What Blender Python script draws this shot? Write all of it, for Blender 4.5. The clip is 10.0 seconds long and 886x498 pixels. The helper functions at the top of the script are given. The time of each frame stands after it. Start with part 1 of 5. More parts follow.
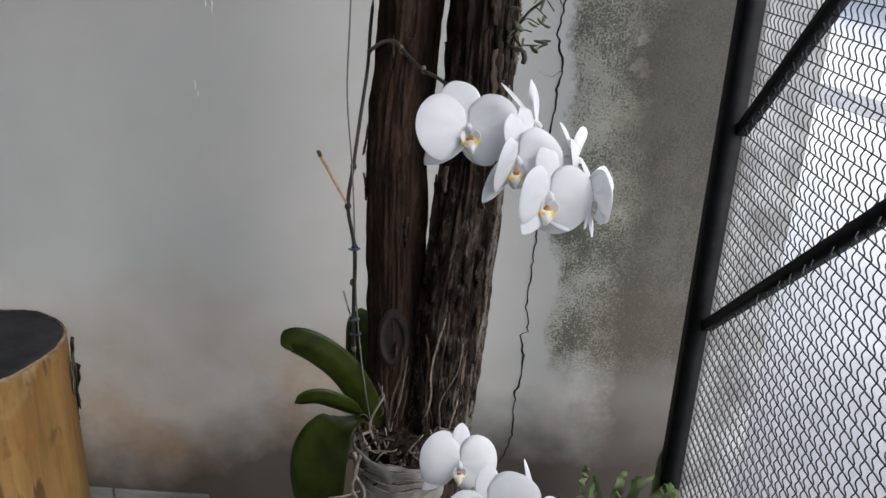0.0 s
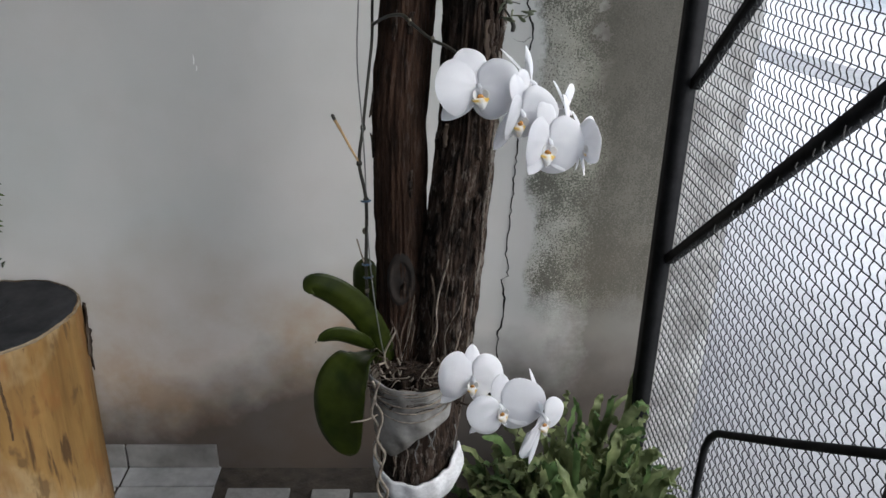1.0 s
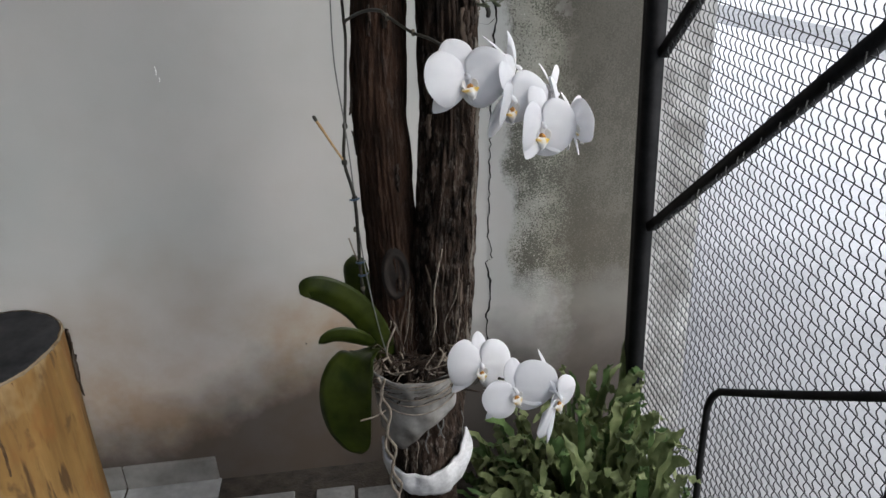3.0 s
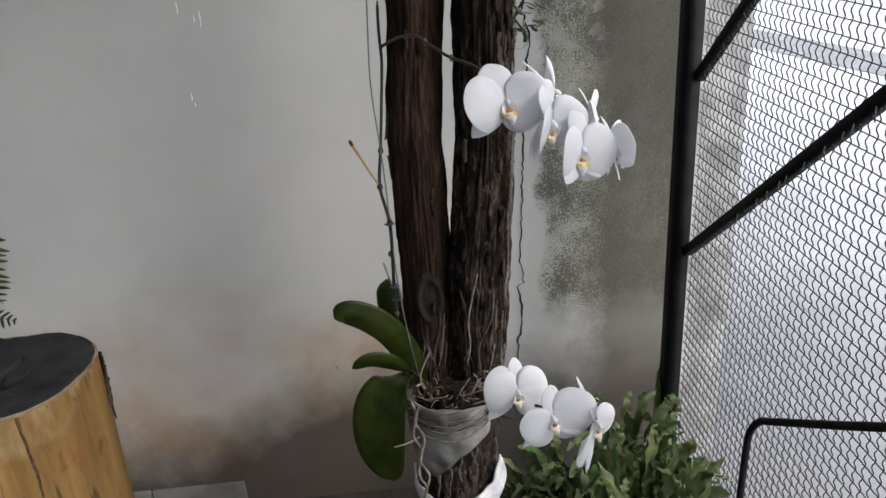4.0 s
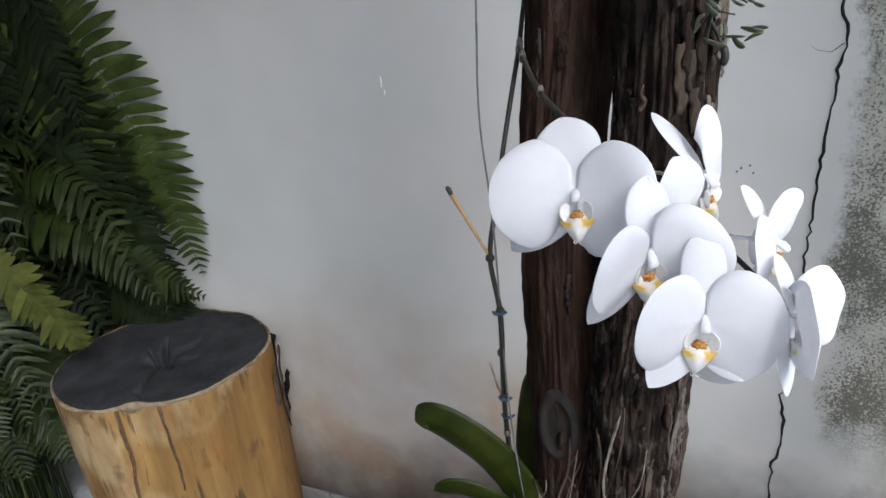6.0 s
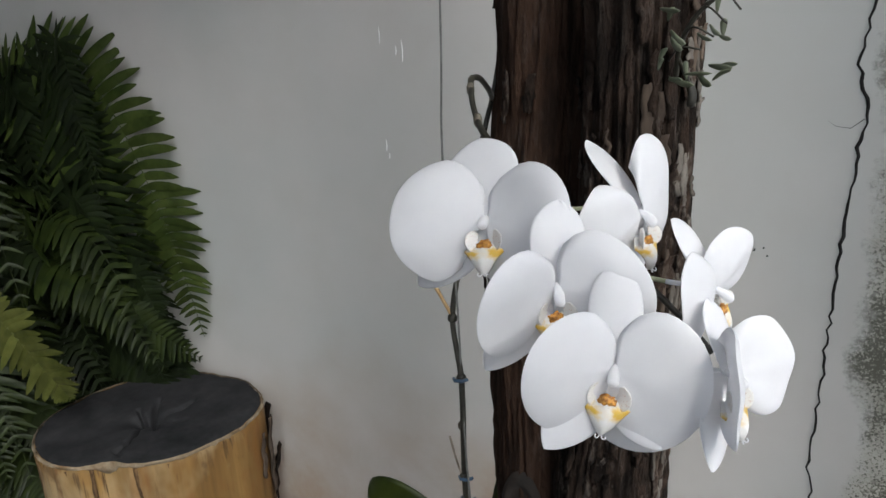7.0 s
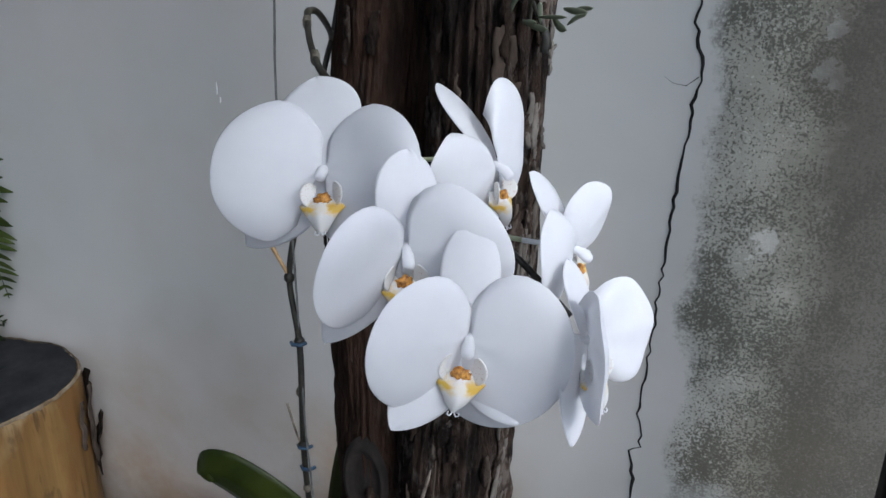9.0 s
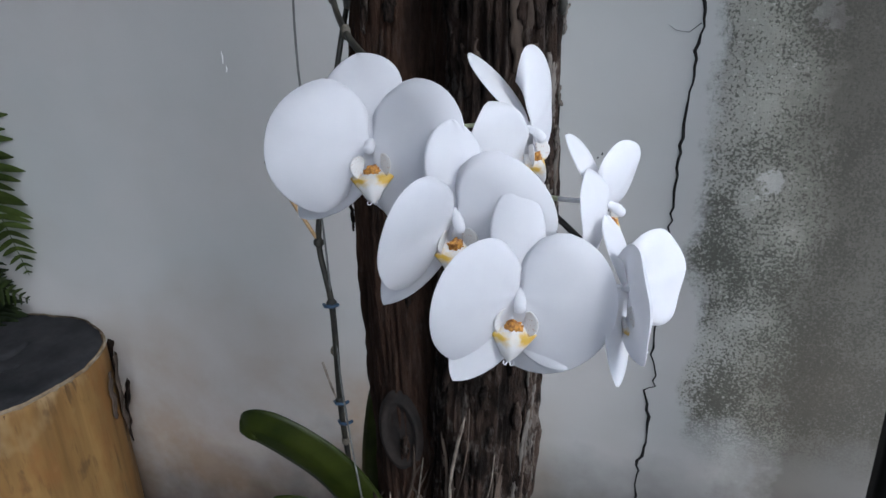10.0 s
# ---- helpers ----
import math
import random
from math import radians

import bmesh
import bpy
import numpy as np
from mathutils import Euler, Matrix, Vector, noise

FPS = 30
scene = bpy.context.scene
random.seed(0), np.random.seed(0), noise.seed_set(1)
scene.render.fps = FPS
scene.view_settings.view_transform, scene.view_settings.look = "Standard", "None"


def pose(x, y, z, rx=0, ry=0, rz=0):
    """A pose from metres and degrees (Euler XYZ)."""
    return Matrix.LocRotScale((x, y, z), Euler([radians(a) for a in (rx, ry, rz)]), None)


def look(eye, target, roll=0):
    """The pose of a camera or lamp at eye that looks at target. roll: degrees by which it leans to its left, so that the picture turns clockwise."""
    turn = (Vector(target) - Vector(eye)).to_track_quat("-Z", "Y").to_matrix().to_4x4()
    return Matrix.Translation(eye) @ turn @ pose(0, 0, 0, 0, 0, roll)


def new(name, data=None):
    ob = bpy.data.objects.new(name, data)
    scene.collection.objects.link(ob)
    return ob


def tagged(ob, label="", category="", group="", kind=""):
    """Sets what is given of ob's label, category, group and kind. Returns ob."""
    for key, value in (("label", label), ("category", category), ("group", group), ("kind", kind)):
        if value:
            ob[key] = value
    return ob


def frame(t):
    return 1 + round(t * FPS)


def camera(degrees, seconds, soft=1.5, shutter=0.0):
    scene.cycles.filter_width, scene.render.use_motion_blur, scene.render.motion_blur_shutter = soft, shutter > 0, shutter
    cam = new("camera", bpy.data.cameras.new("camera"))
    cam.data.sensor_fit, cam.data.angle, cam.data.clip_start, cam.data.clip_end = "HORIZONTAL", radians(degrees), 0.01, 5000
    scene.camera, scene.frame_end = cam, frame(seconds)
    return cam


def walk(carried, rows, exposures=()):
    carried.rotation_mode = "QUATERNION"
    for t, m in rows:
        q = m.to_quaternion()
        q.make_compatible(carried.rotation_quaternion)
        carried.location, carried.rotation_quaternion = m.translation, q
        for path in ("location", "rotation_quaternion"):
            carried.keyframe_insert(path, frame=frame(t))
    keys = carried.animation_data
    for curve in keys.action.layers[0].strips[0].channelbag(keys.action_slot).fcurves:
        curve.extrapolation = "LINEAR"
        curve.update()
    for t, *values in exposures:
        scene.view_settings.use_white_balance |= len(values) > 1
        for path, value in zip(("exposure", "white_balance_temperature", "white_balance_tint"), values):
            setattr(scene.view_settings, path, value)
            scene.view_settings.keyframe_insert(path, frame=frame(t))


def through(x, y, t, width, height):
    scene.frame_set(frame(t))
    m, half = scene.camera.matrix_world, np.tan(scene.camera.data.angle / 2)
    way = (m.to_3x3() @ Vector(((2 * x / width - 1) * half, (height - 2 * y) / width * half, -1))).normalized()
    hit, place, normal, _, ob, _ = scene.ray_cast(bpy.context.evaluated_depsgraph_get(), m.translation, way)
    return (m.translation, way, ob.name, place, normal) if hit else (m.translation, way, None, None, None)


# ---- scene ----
cam = camera(58.7, 10.0)
PATH = [
    (0, (0.1679, -0.0024, 1.6464), (0.0644, 2.1182, 0.7609), 1.8),
    (0.2, (0.1495, -0.0484, 1.6153), (0.0287, 2.0619, 0.7080), 2.4),
    (0.5, (0.1127, -0.1105, 1.6199), (0.1, 1.9089, 0.5205), 0.6),
    (1, (0.0736, -0.1944, 1.6797), (0.1219, 1.894, 0.7160), 0.8),
    (1.5, (0.0598, -0.2255, 1.7096), (0.5014, 1.8008, 0.7149), 3.4),
    (2, (0.0264, -0.2036, 1.6981), (0.2875, 1.8572, 0.7114), 0.5),
    (2.5, (0.0138, -0.191, 1.6935), (0.2035, 1.8652, 0.6804), -2.9),
    (3.8, (-0.0115, -0.1783, 1.6993), (0.1219, 1.902, 0.7287), -3.7),
    (4, (-0.0149, -0.1749, 1.6958), (0.0897, 1.9181, 0.7494), -4.1),
    (4.5, (0.0161, -0.1749, 1.6832), (-0.0437, 1.9112, 0.7160), -6.8),
    (5, (0.1265, -0.0484, 1.6740), (-0.276, 2.009, 0.7275), -8.1),
    (5.5, (0.2587, 0.2184, 1.6924), (-0.422, 2.1757, 0.6953), -4.6),
    (5.7, (0.2829, 0.3127, 1.6751), (-0.5543, 2.1826, 0.6298), -5.2),
    (6.8, (0.3634, 0.5013, 1.5682), (-0.7072, 2.4126, 0.8655), -5.2),
    (7, (0.3772, 0.5048, 1.5590), (-0.7452, 2.3827, 0.8494), -4.2),
    (7.2, (0.3855, 0.5073, 1.5510), (-0.8000, 2.330, 0.800), -3.2),
    (7.5, (0.3967, 0.5105, 1.5406), (-0.7751, 2.3126, 0.7241), -1.7),
    (8, (0.3864, 0.537, 1.5429), (-0.5382, 2.4552, 0.6758), 1.0),
    (8.5, (0.3634, 0.5531, 1.5429), (-0.3128, 2.5828, 0.6988), 1.4),
    (9, (0.3519, 0.5565, 1.5417), (-0.3358, 2.5771, 0.6850), -0.1),
    (9.5, (0.3484, 0.5462, 1.5440), (-0.3277, 2.4805, 0.4987), -3.2),
    (10, (0.3335, 0.522, 1.5601), (-0.3335, 2.492, 0.5780), -3.1),
]
walk(cam, [(t, look(eye, target, roll)) for t, eye, target, roll in PATH],
     exposures=[(0.0, 1.00, 6150, 9), (1.0, 0.97, 6100, 8), (1.5, 0.95, 6000, 8), (2.5, 0.93, 6200, 8), (4.5, 1.07, 6250, 9), (5.0, 1.38, 6050, 9), (5.7, 1.33, 5850, 9),
                (7.0, 0.89, 6200, 7), (7.6, 0.82, 6250, 5), (8.5, 0.76, 5850, 7), (10.0, 0.78, 5600, 9)])


# ---- world and light ----
world = bpy.data.worlds.new("sky")
scene.world = world
world.use_nodes = True
wn = world.node_tree
sky = wn.nodes.new("ShaderNodeTexSky")
sky.sky_type, sky.sun_disc = "NISHITA", False
sky.sun_elevation, sky.sun_rotation = radians(42), radians(120)
sky.air_density, sky.dust_density, sky.ozone_density = 1.0, 3.5, 1.0
wn.nodes["Background"].inputs["Strength"].default_value = 0.15
pale = wn.nodes.new("ShaderNodeHueSaturation")
pale.inputs["Saturation"].default_value, pale.inputs["Value"].default_value = 0.55, 1.08
wn.links.new(sky.outputs["Color"], pale.inputs["Color"])
wn.links.new(pale.outputs["Color"], wn.nodes["Background"].inputs["Color"])
sun = new("sun", bpy.data.lights.new("sun", "SUN"))
sun.data.energy, sun.data.angle, sun.data.color = 1.2, radians(20), (1.0, 0.97, 0.93)
sun.matrix_world = look((3.35, -1.65, 4.3), (0.1, 1.2, 0.8))
scene.view_settings.exposure = 1.23


# ---- helpers for building ----
BASE = {}


def thing(name, at, label, category, group="", kind=""):
    ob = new(name)
    ob.location = at
    BASE[ob.name] = Vector(at)
    return tagged(ob, label, category, group, kind)


def part(name, bm, material, parent, label="", local=False, smooth=True):
    """One mesh under a thing or a part; the mesh is given in world metres unless local."""
    base = BASE.get(parent.name, Vector((0, 0, 0))) if parent else Vector((0, 0, 0))
    if not local:
        bmesh.ops.translate(bm, verts=bm.verts, vec=-base)
    me = bpy.data.meshes.new(name)
    bm.to_mesh(me)
    bm.free()
    for p in me.polygons:
        p.use_smooth = smooth
    me.materials.append(material)
    ob = new(name, me)
    ob.parent = parent
    BASE[ob.name] = base
    if label:
        ob["label"] = label
    return ob


def solid(ob, t):
    mod = ob.modifiers.new("thickness", "SOLIDIFY")
    mod.thickness, mod.offset = t, 0
    return ob


def box(x0, y0, z0, x1, y1, z1, bevel=0.0, bm=None):
    bm2 = bmesh.new()
    bmesh.ops.create_cube(bm2, size=1)
    bmesh.ops.scale(bm2, vec=(x1 - x0, y1 - y0, z1 - z0), verts=bm2.verts)
    bmesh.ops.translate(bm2, vec=((x0 + x1) / 2, (y0 + y1) / 2, (z0 + z1) / 2), verts=bm2.verts)
    if bevel:
        bmesh.ops.bevel(bm2, geom=bm2.edges[:], offset=bevel, segments=2, affect="EDGES")
    return bm2


def tube(points, radii, sides=8, bm=None, cap=True):
    """A round tube along points; radii is a number or a list."""
    bm = bm or bmesh.new()
    pts = [Vector(p) for p in points]
    n = len(pts)
    if isinstance(radii, (int, float)):
        radii = [radii] * n
    ref = Vector((0.31, 0.87, 0.13)).normalized()
    rings = []
    for i, p in enumerate(pts):
        d = (pts[min(i + 1, n - 1)] - pts[max(i - 1, 0)]).normalized()
        if abs(d.dot(ref)) > 0.95:
            ref = Vector((0.9, -0.2, 0.3)).normalized()
        a = (ref - d * d.dot(ref)).normalized()
        ref = a
        b = d.cross(a)
        rings.append([bm.verts.new(p + (a * math.cos(k * math.tau / sides) + b * math.sin(k * math.tau / sides)) * radii[i]) for k in range(sides)])
    for r0, r1 in zip(rings, rings[1:]):
        for k in range(sides):
            bm.faces.new((r0[k], r0[(k + 1) % sides], r1[(k + 1) % sides], r1[k]))
    if cap:
        bm.faces.new(rings[0][::-1])
        bm.faces.new(rings[-1])
    return bm


def spline(points, steps=8):
    """A smooth line through points."""
    p = [Vector(q) for q in points]
    p = [p[0] * 2 - p[1]] + p + [p[-1] * 2 - p[-2]]
    out = []
    for i in range(1, len(p) - 2):
        for k in range(steps):
            t = k / steps
            a, b, c, d = p[i - 1], p[i], p[i + 1], p[i + 2]
            out.append(0.5 * (2 * b + (c - a) * t + (2 * a - 5 * b + 4 * c - d) * t * t + (3 * b - a - 3 * c + d) * t ** 3))
    out.append(p[-2])
    return out


def sheet(fn, nu, nv, bm=None):
    """A grid of (nu + 1) x (nv + 1) points fn(u, v), u in 0..1 and v in -1..1."""
    bm = bm or bmesh.new()
    g = [[bm.verts.new(fn(i / nu, 2 * j / nv - 1)) for j in range(nv + 1)] for i in range(nu + 1)]
    for i in range(nu):
        for j in range(nv):
            bm.faces.new((g[i][j], g[i + 1][j], g[i + 1][j + 1], g[i][j + 1]))
    return bm


def lerp(a, b, t):
    return a + (b - a) * t


def along(table, z):
    """Linear look-up in rows (z, a, b, ...)."""
    for r0, r1 in zip(table, table[1:]):
        if z <= r1[0]:
            t = max(0.0, (z - r0[0]) / (r1[0] - r0[0]))
            return [lerp(a, b, t) for a, b in zip(r0[1:], r1[1:])]
    return list(table[-1][1:])


# ---- materials ----
def nodes_of(name):
    m = bpy.data.materials.new(name)
    m.use_nodes = True
    nt = m.node_tree
    return m, nt, nt.nodes["Principled BSDF"]


def noise_tex(nt, scale, detail=4.0, stretch=(1, 1, 1), rough=0.55, coord="Object"):
    tc = nt.nodes.new("ShaderNodeTexCoord")
    mp = nt.nodes.new("ShaderNodeMapping")
    mp.inputs["Scale"].default_value = stretch
    tx = nt.nodes.new("ShaderNodeTexNoise")
    tx.inputs["Scale"].default_value, tx.inputs["Detail"].default_value, tx.inputs["Roughness"].default_value = scale, detail, rough
    nt.links.new(tc.outputs[coord], mp.inputs["Vector"])
    nt.links.new(mp.outputs["Vector"], tx.inputs["Vector"])
    return tx.outputs["Fac"]


def ramp(nt, fac, stops):
    r = nt.nodes.new("ShaderNodeValToRGB")
    els = r.color_ramp.elements
    while len(els) < len(stops):
        els.new(0.5)
    for e, (p, c) in zip(els, stops):
        e.position = p
        e.color = (c, c, c, 1) if isinstance(c, (int, float)) else (*c, 1)
    nt.links.new(fac, r.inputs["Fac"])
    return r.outputs["Color"]


def mix(nt, fac, a, b, mode="MIX"):
    m = nt.nodes.new("ShaderNodeMix")
    m.data_type, m.blend_type = "RGBA", mode
    for sock, val in ((m.inputs["Factor"], fac), (m.inputs["A"], a), (m.inputs["B"], b)):
        if isinstance(val, (int, float)):
            sock.default_value = val
        elif isinstance(val, tuple):
            sock.default_value = (*val, 1)
        else:
            nt.links.new(val, sock)
    return m.outputs["Result"]


def math_node(nt, op, a, b=0.0, clamp=False):
    m = nt.nodes.new("ShaderNodeMath")
    m.operation, m.use_clamp = op, clamp
    for sock, val in ((m.inputs[0], a), (m.inputs[1], b)):
        if isinstance(val, (int, float)):
            sock.default_value = val
        else:
            nt.links.new(val, sock)
    return m.outputs["Value"]


def bump(nt, bsdf, height, strength=0.3, distance=0.002):
    b = nt.nodes.new("ShaderNodeBump")
    b.inputs["Strength"].default_value, b.inputs["Distance"].default_value = strength, distance
    nt.links.new(height, b.inputs["Height"])
    nt.links.new(b.outputs["Normal"], bsdf.inputs["Normal"])


def surface(name, dark, light, scale=30.0, rough=0.7, stretch=(1, 1, 1), relief=0.3, depth=0.002, metal=0.0, fine=6.0, vary=0.0, coord="Object", gloss=0.5):
    """Two tones mixed at two scales, with relief; vary shifts the tone from object to object."""
    m, nt, b = nodes_of(name)
    n1 = noise_tex(nt, scale, 5, stretch, coord=coord)
    n2 = noise_tex(nt, scale * fine, 4, stretch, coord=coord)
    col = mix(nt, ramp(nt, n1, [(0.3, 0.0), (0.7, 1.0)]), dark, light)
    col = mix(nt, 0.35, col, ramp(nt, n2, [(0.3, 0.35), (0.7, 1.0)]), "MULTIPLY")
    if vary:
        info = nt.nodes.new("ShaderNodeObjectInfo")
        col = mix(nt, 1.0, col, ramp(nt, info.outputs["Random"], [(0.0, 1.0 - vary), (1.0, 1.0)]), "MULTIPLY")
    nt.links.new(col, b.inputs["Base Color"])
    b.inputs["Roughness"].default_value, b.inputs["Metallic"].default_value = rough, metal
    b.inputs["Specular IOR Level"].default_value = gloss
    if relief:
        bump(nt, b, math_node(nt, "ADD", n1, math_node(nt, "MULTIPLY", n2, 0.5)), relief, depth)
    return m


def petal_white():
    m, nt, b = nodes_of("petal white")
    n = noise_tex(nt, 60, 4)
    b.inputs["Roughness"].default_value = 0.55
    nt.links.new(ramp(nt, n, [(0.3, (0.87, 0.87, 0.89)), (0.7, (0.92, 0.92, 0.93))]), b.inputs["Base Color"])
    tl = nt.nodes.new("ShaderNodeBsdfTranslucent")
    tl.inputs["Color"].default_value = (0.90, 0.90, 0.91, 1)
    mx = nt.nodes.new("ShaderNodeMixShader")
    mx.inputs[0].default_value = 0.42
    nt.links.new(b.outputs[0], mx.inputs[1])
    nt.links.new(tl.outputs[0], mx.inputs[2])
    nt.links.new(mx.outputs[0], nt.nodes["Material Output"].inputs["Surface"])
    bump(nt, b, noise_tex(nt, 220, 2), 0.12, 0.0006)
    return m


def lip_material():
    """White, with yellow shoulders and faint rusty freckles towards the throat."""
    m, nt, b = nodes_of("orchid lip")
    tc = nt.nodes.new("ShaderNodeTexCoord")
    sp = nt.nodes.new("ShaderNodeSeparateXYZ")
    nt.links.new(tc.outputs["Object"], sp.inputs[0])
    wob = noise_tex(nt, 260, 3)
    z = math_node(nt, "ADD", math_node(nt, "MULTIPLY", sp.outputs["Z"], -1.0), math_node(nt, "MULTIPLY", math_node(nt, "SUBTRACT", wob, 0.5), 0.007))
    off = math_node(nt, "ADD", math_node(nt, "ABSOLUTE", sp.outputs["X"]), math_node(nt, "MULTIPLY", math_node(nt, "SUBTRACT", noise_tex(nt, 170, 2), 0.5), 0.010))
    band = math_node(nt, "MULTIPLY", ramp(nt, math_node(nt, "MULTIPLY", z, 20.0), [(0.38, 0.0), (0.44, 1.0)]), ramp(nt, math_node(nt, "MULTIPLY", z, 20.0), [(0.48, 1.0), (0.56, 0.0)]))
    band = math_node(nt, "MULTIPLY", band, ramp(nt, math_node(nt, "MULTIPLY", off, 50.0), [(0.10, 0.15), (0.24, 1.0)]))
    col = mix(nt, band, (0.90, 0.89, 0.86), (0.82, 0.56, 0.09))
    freck = math_node(nt, "MULTIPLY", ramp(nt, noise_tex(nt, 900, 2), [(0.60, 0.0), (0.66, 1.0)]), ramp(nt, math_node(nt, "MULTIPLY", z, 20.0), [(0.36, 1.0), (0.46, 0.0)]))
    col = mix(nt, math_node(nt, "MULTIPLY", freck, 0.35), col, (0.45, 0.16, 0.05))
    nt.links.new(col, b.inputs["Base Color"])
    b.inputs["Roughness"].default_value = 0.45
    tl = nt.nodes.new("ShaderNodeBsdfTranslucent")
    nt.links.new(col, tl.inputs["Color"])
    mx = nt.nodes.new("ShaderNodeMixShader")
    mx.inputs[0].default_value = 0.3
    nt.links.new(b.outputs[0], mx.inputs[1])
    nt.links.new(tl.outputs[0], mx.inputs[2])
    nt.links.new(mx.outputs[0], nt.nodes["Material Output"].inputs["Surface"])
    return m


def leaf_material(name, dark, light, rough=0.45, through=0.25, gloss=0.25):
    m, nt, b = nodes_of(name)
    n = noise_tex(nt, 25, 4)
    info = nt.nodes.new("ShaderNodeNewGeometry")
    col = mix(nt, ramp(nt, n, [(0.3, 0.0), (0.7, 1.0)]), dark, light)
    col = mix(nt, 1.0, col, ramp(nt, info.outputs["Random Per Island"], [(0.0, 0.6), (1.0, 1.0)]), "MULTIPLY")
    nt.links.new(col, b.inputs["Base Color"])
    b.inputs["Roughness"].default_value, b.inputs["Specular IOR Level"].default_value = rough, gloss
    tl = nt.nodes.new("ShaderNodeBsdfTranslucent")
    nt.links.new(col, tl.inputs["Color"])
    mx = nt.nodes.new("ShaderNodeMixShader")
    mx.inputs[0].default_value = through
    nt.links.new(b.outputs[0], mx.inputs[1])
    nt.links.new(tl.outputs[0], mx.inputs[2])
    nt.links.new(mx.outputs[0], nt.nodes["Material Output"].inputs["Surface"])
    bump(nt, b, noise_tex(nt, 90, 3), 0.2, 0.001)
    return m


def wall_material():
    """Off-white paint; bare mossy concrete towards the gate; dirt near the floor."""
    m, nt, b = nodes_of("painted and bare wall")
    tc = nt.nodes.new("ShaderNodeTexCoord")
    sp = nt.nodes.new("ShaderNodeSeparateXYZ")
    nt.links.new(tc.outputs["Object"], sp.inputs[0])
    x, z = sp.outputs["X"], sp.outputs["Z"]
    broad = noise_tex(nt, 1.6, 3)
    mid = noise_tex(nt, 9, 5)
    fine = noise_tex(nt, 70, 5, rough=0.65)
    paint = mix(nt, ramp(nt, broad, [(0.35, 0.0), (0.65, 1.0)]), (0.428, 0.437, 0.424), (0.508, 0.489, 0.472))
    paint = mix(nt, math_node(nt, "MULTIPLY", ramp(nt, mid, [(0.45, 0.0), (0.7, 1.0)]), 0.2), paint, (0.41, 0.39, 0.36))
    # bare concrete, mottled, darker towards the gate
    blotch = noise_tex(nt, 5.5, 5, rough=0.6)
    edge = math_node(nt, "ADD", x, math_node(nt, "MULTIPLY", math_node(nt, "SUBTRACT", blotch, 0.5), 0.16))
    edge = math_node(nt, "ADD", edge, math_node(nt, "MULTIPLY", math_node(nt, "SUBTRACT", fine, 0.5), 0.05))
    zz = math_node(nt, "ADD", z, math_node(nt, "MULTIPLY", math_node(nt, "SUBTRACT", mid, 0.5), 0.16))
    bare = mix(nt, ramp(nt, edge, [(0.36, 0.0), (0.52, 1.0)]), (0.44, 0.435, 0.40), (0.345, 0.34, 0.285))
    bare = mix(nt, 0.55, bare, ramp(nt, mid, [(0.32, 0.6), (0.66, 1.05)]), "MULTIPLY")
    grime = ramp(nt, noise_tex(nt, 4.2, 5, (1, 1, 0.7), rough=0.62), [(0.42, 0.0), (0.60, 1.0)])
    bare = mix(nt, math_node(nt, "MULTIPLY", grime, 0.5), bare, (0.16, 0.16, 0.125))
    # crisp dark moss specks in clusters, the thickest along the paint's edge
    rim = ramp(nt, edge, [(0.35, 0.15), (0.41, 0.5), (0.50, 0.4), (0.58, 0.7)])
    cluster = math_node(nt, "ADD", noise_tex(nt, 9, 6, (1, 1, 0.75), rough=0.72), math_node(nt, "MULTIPLY", rim, 0.14))
    for scale, bias, depth_of, tone in ((205, 0.0, 0.80, (0.055, 0.057, 0.044)), (100, 0.045, 0.50, (0.080, 0.081, 0.062))):
        dots = math_node(nt, "ADD", noise_tex(nt, scale, 3, rough=0.6), math_node(nt, "MULTIPLY", math_node(nt, "SUBTRACT", cluster, 0.54), 0.75))
        bare = mix(nt, math_node(nt, "MULTIPLY", ramp(nt, dots, [(0.507 + bias, 0.0), (0.562 + bias, 1.0)]), depth_of), bare, tone)
    chips = ramp(nt, noise_tex(nt, 120, 4, rough=0.65), [(0.60, 0.0), (0.64, 1.0)])
    bare = mix(nt, math_node(nt, "MULTIPLY", chips, 0.6), bare, (0.50, 0.49, 0.44))
    # pale flaked spots
    pale = ramp(nt, noise_tex(nt, 7, 3), [(0.66, 0.0), (0.74, 0.5)])
    for px, pz, size in ((0.512, 1.352, 0.050), (0.452, 1.095, 0.050), (0.505, 1.415, 0.035)):
        far = nt.nodes.new("ShaderNodeVectorMath")
        far.operation = "DISTANCE"
        nt.links.new(tc.outputs["Object"], far.inputs[0])
        far.inputs[1].default_value = (px, 1.80, pz)
        near = ramp(nt, math_node(nt, "DIVIDE", far.outputs["Value"], size), [(0.0, 1.0), (1.2, 0.0)])
        pale = math_node(nt, "MAXIMUM", pale, near)
    ragged = math_node(nt, "ADD", math_node(nt, "MULTIPLY", noise_tex(nt, 38, 6, rough=0.75), 1.3), -0.15)
    lichen = ramp(nt, math_node(nt, "ADD", math_node(nt, "MULTIPLY", pale, 0.40), ragged), [(0.74, 0.0), (0.80, 1.0)])
    bare = mix(nt, math_node(nt, "MULTIPLY", lichen, 0.85), bare, (0.47, 0.46, 0.43))
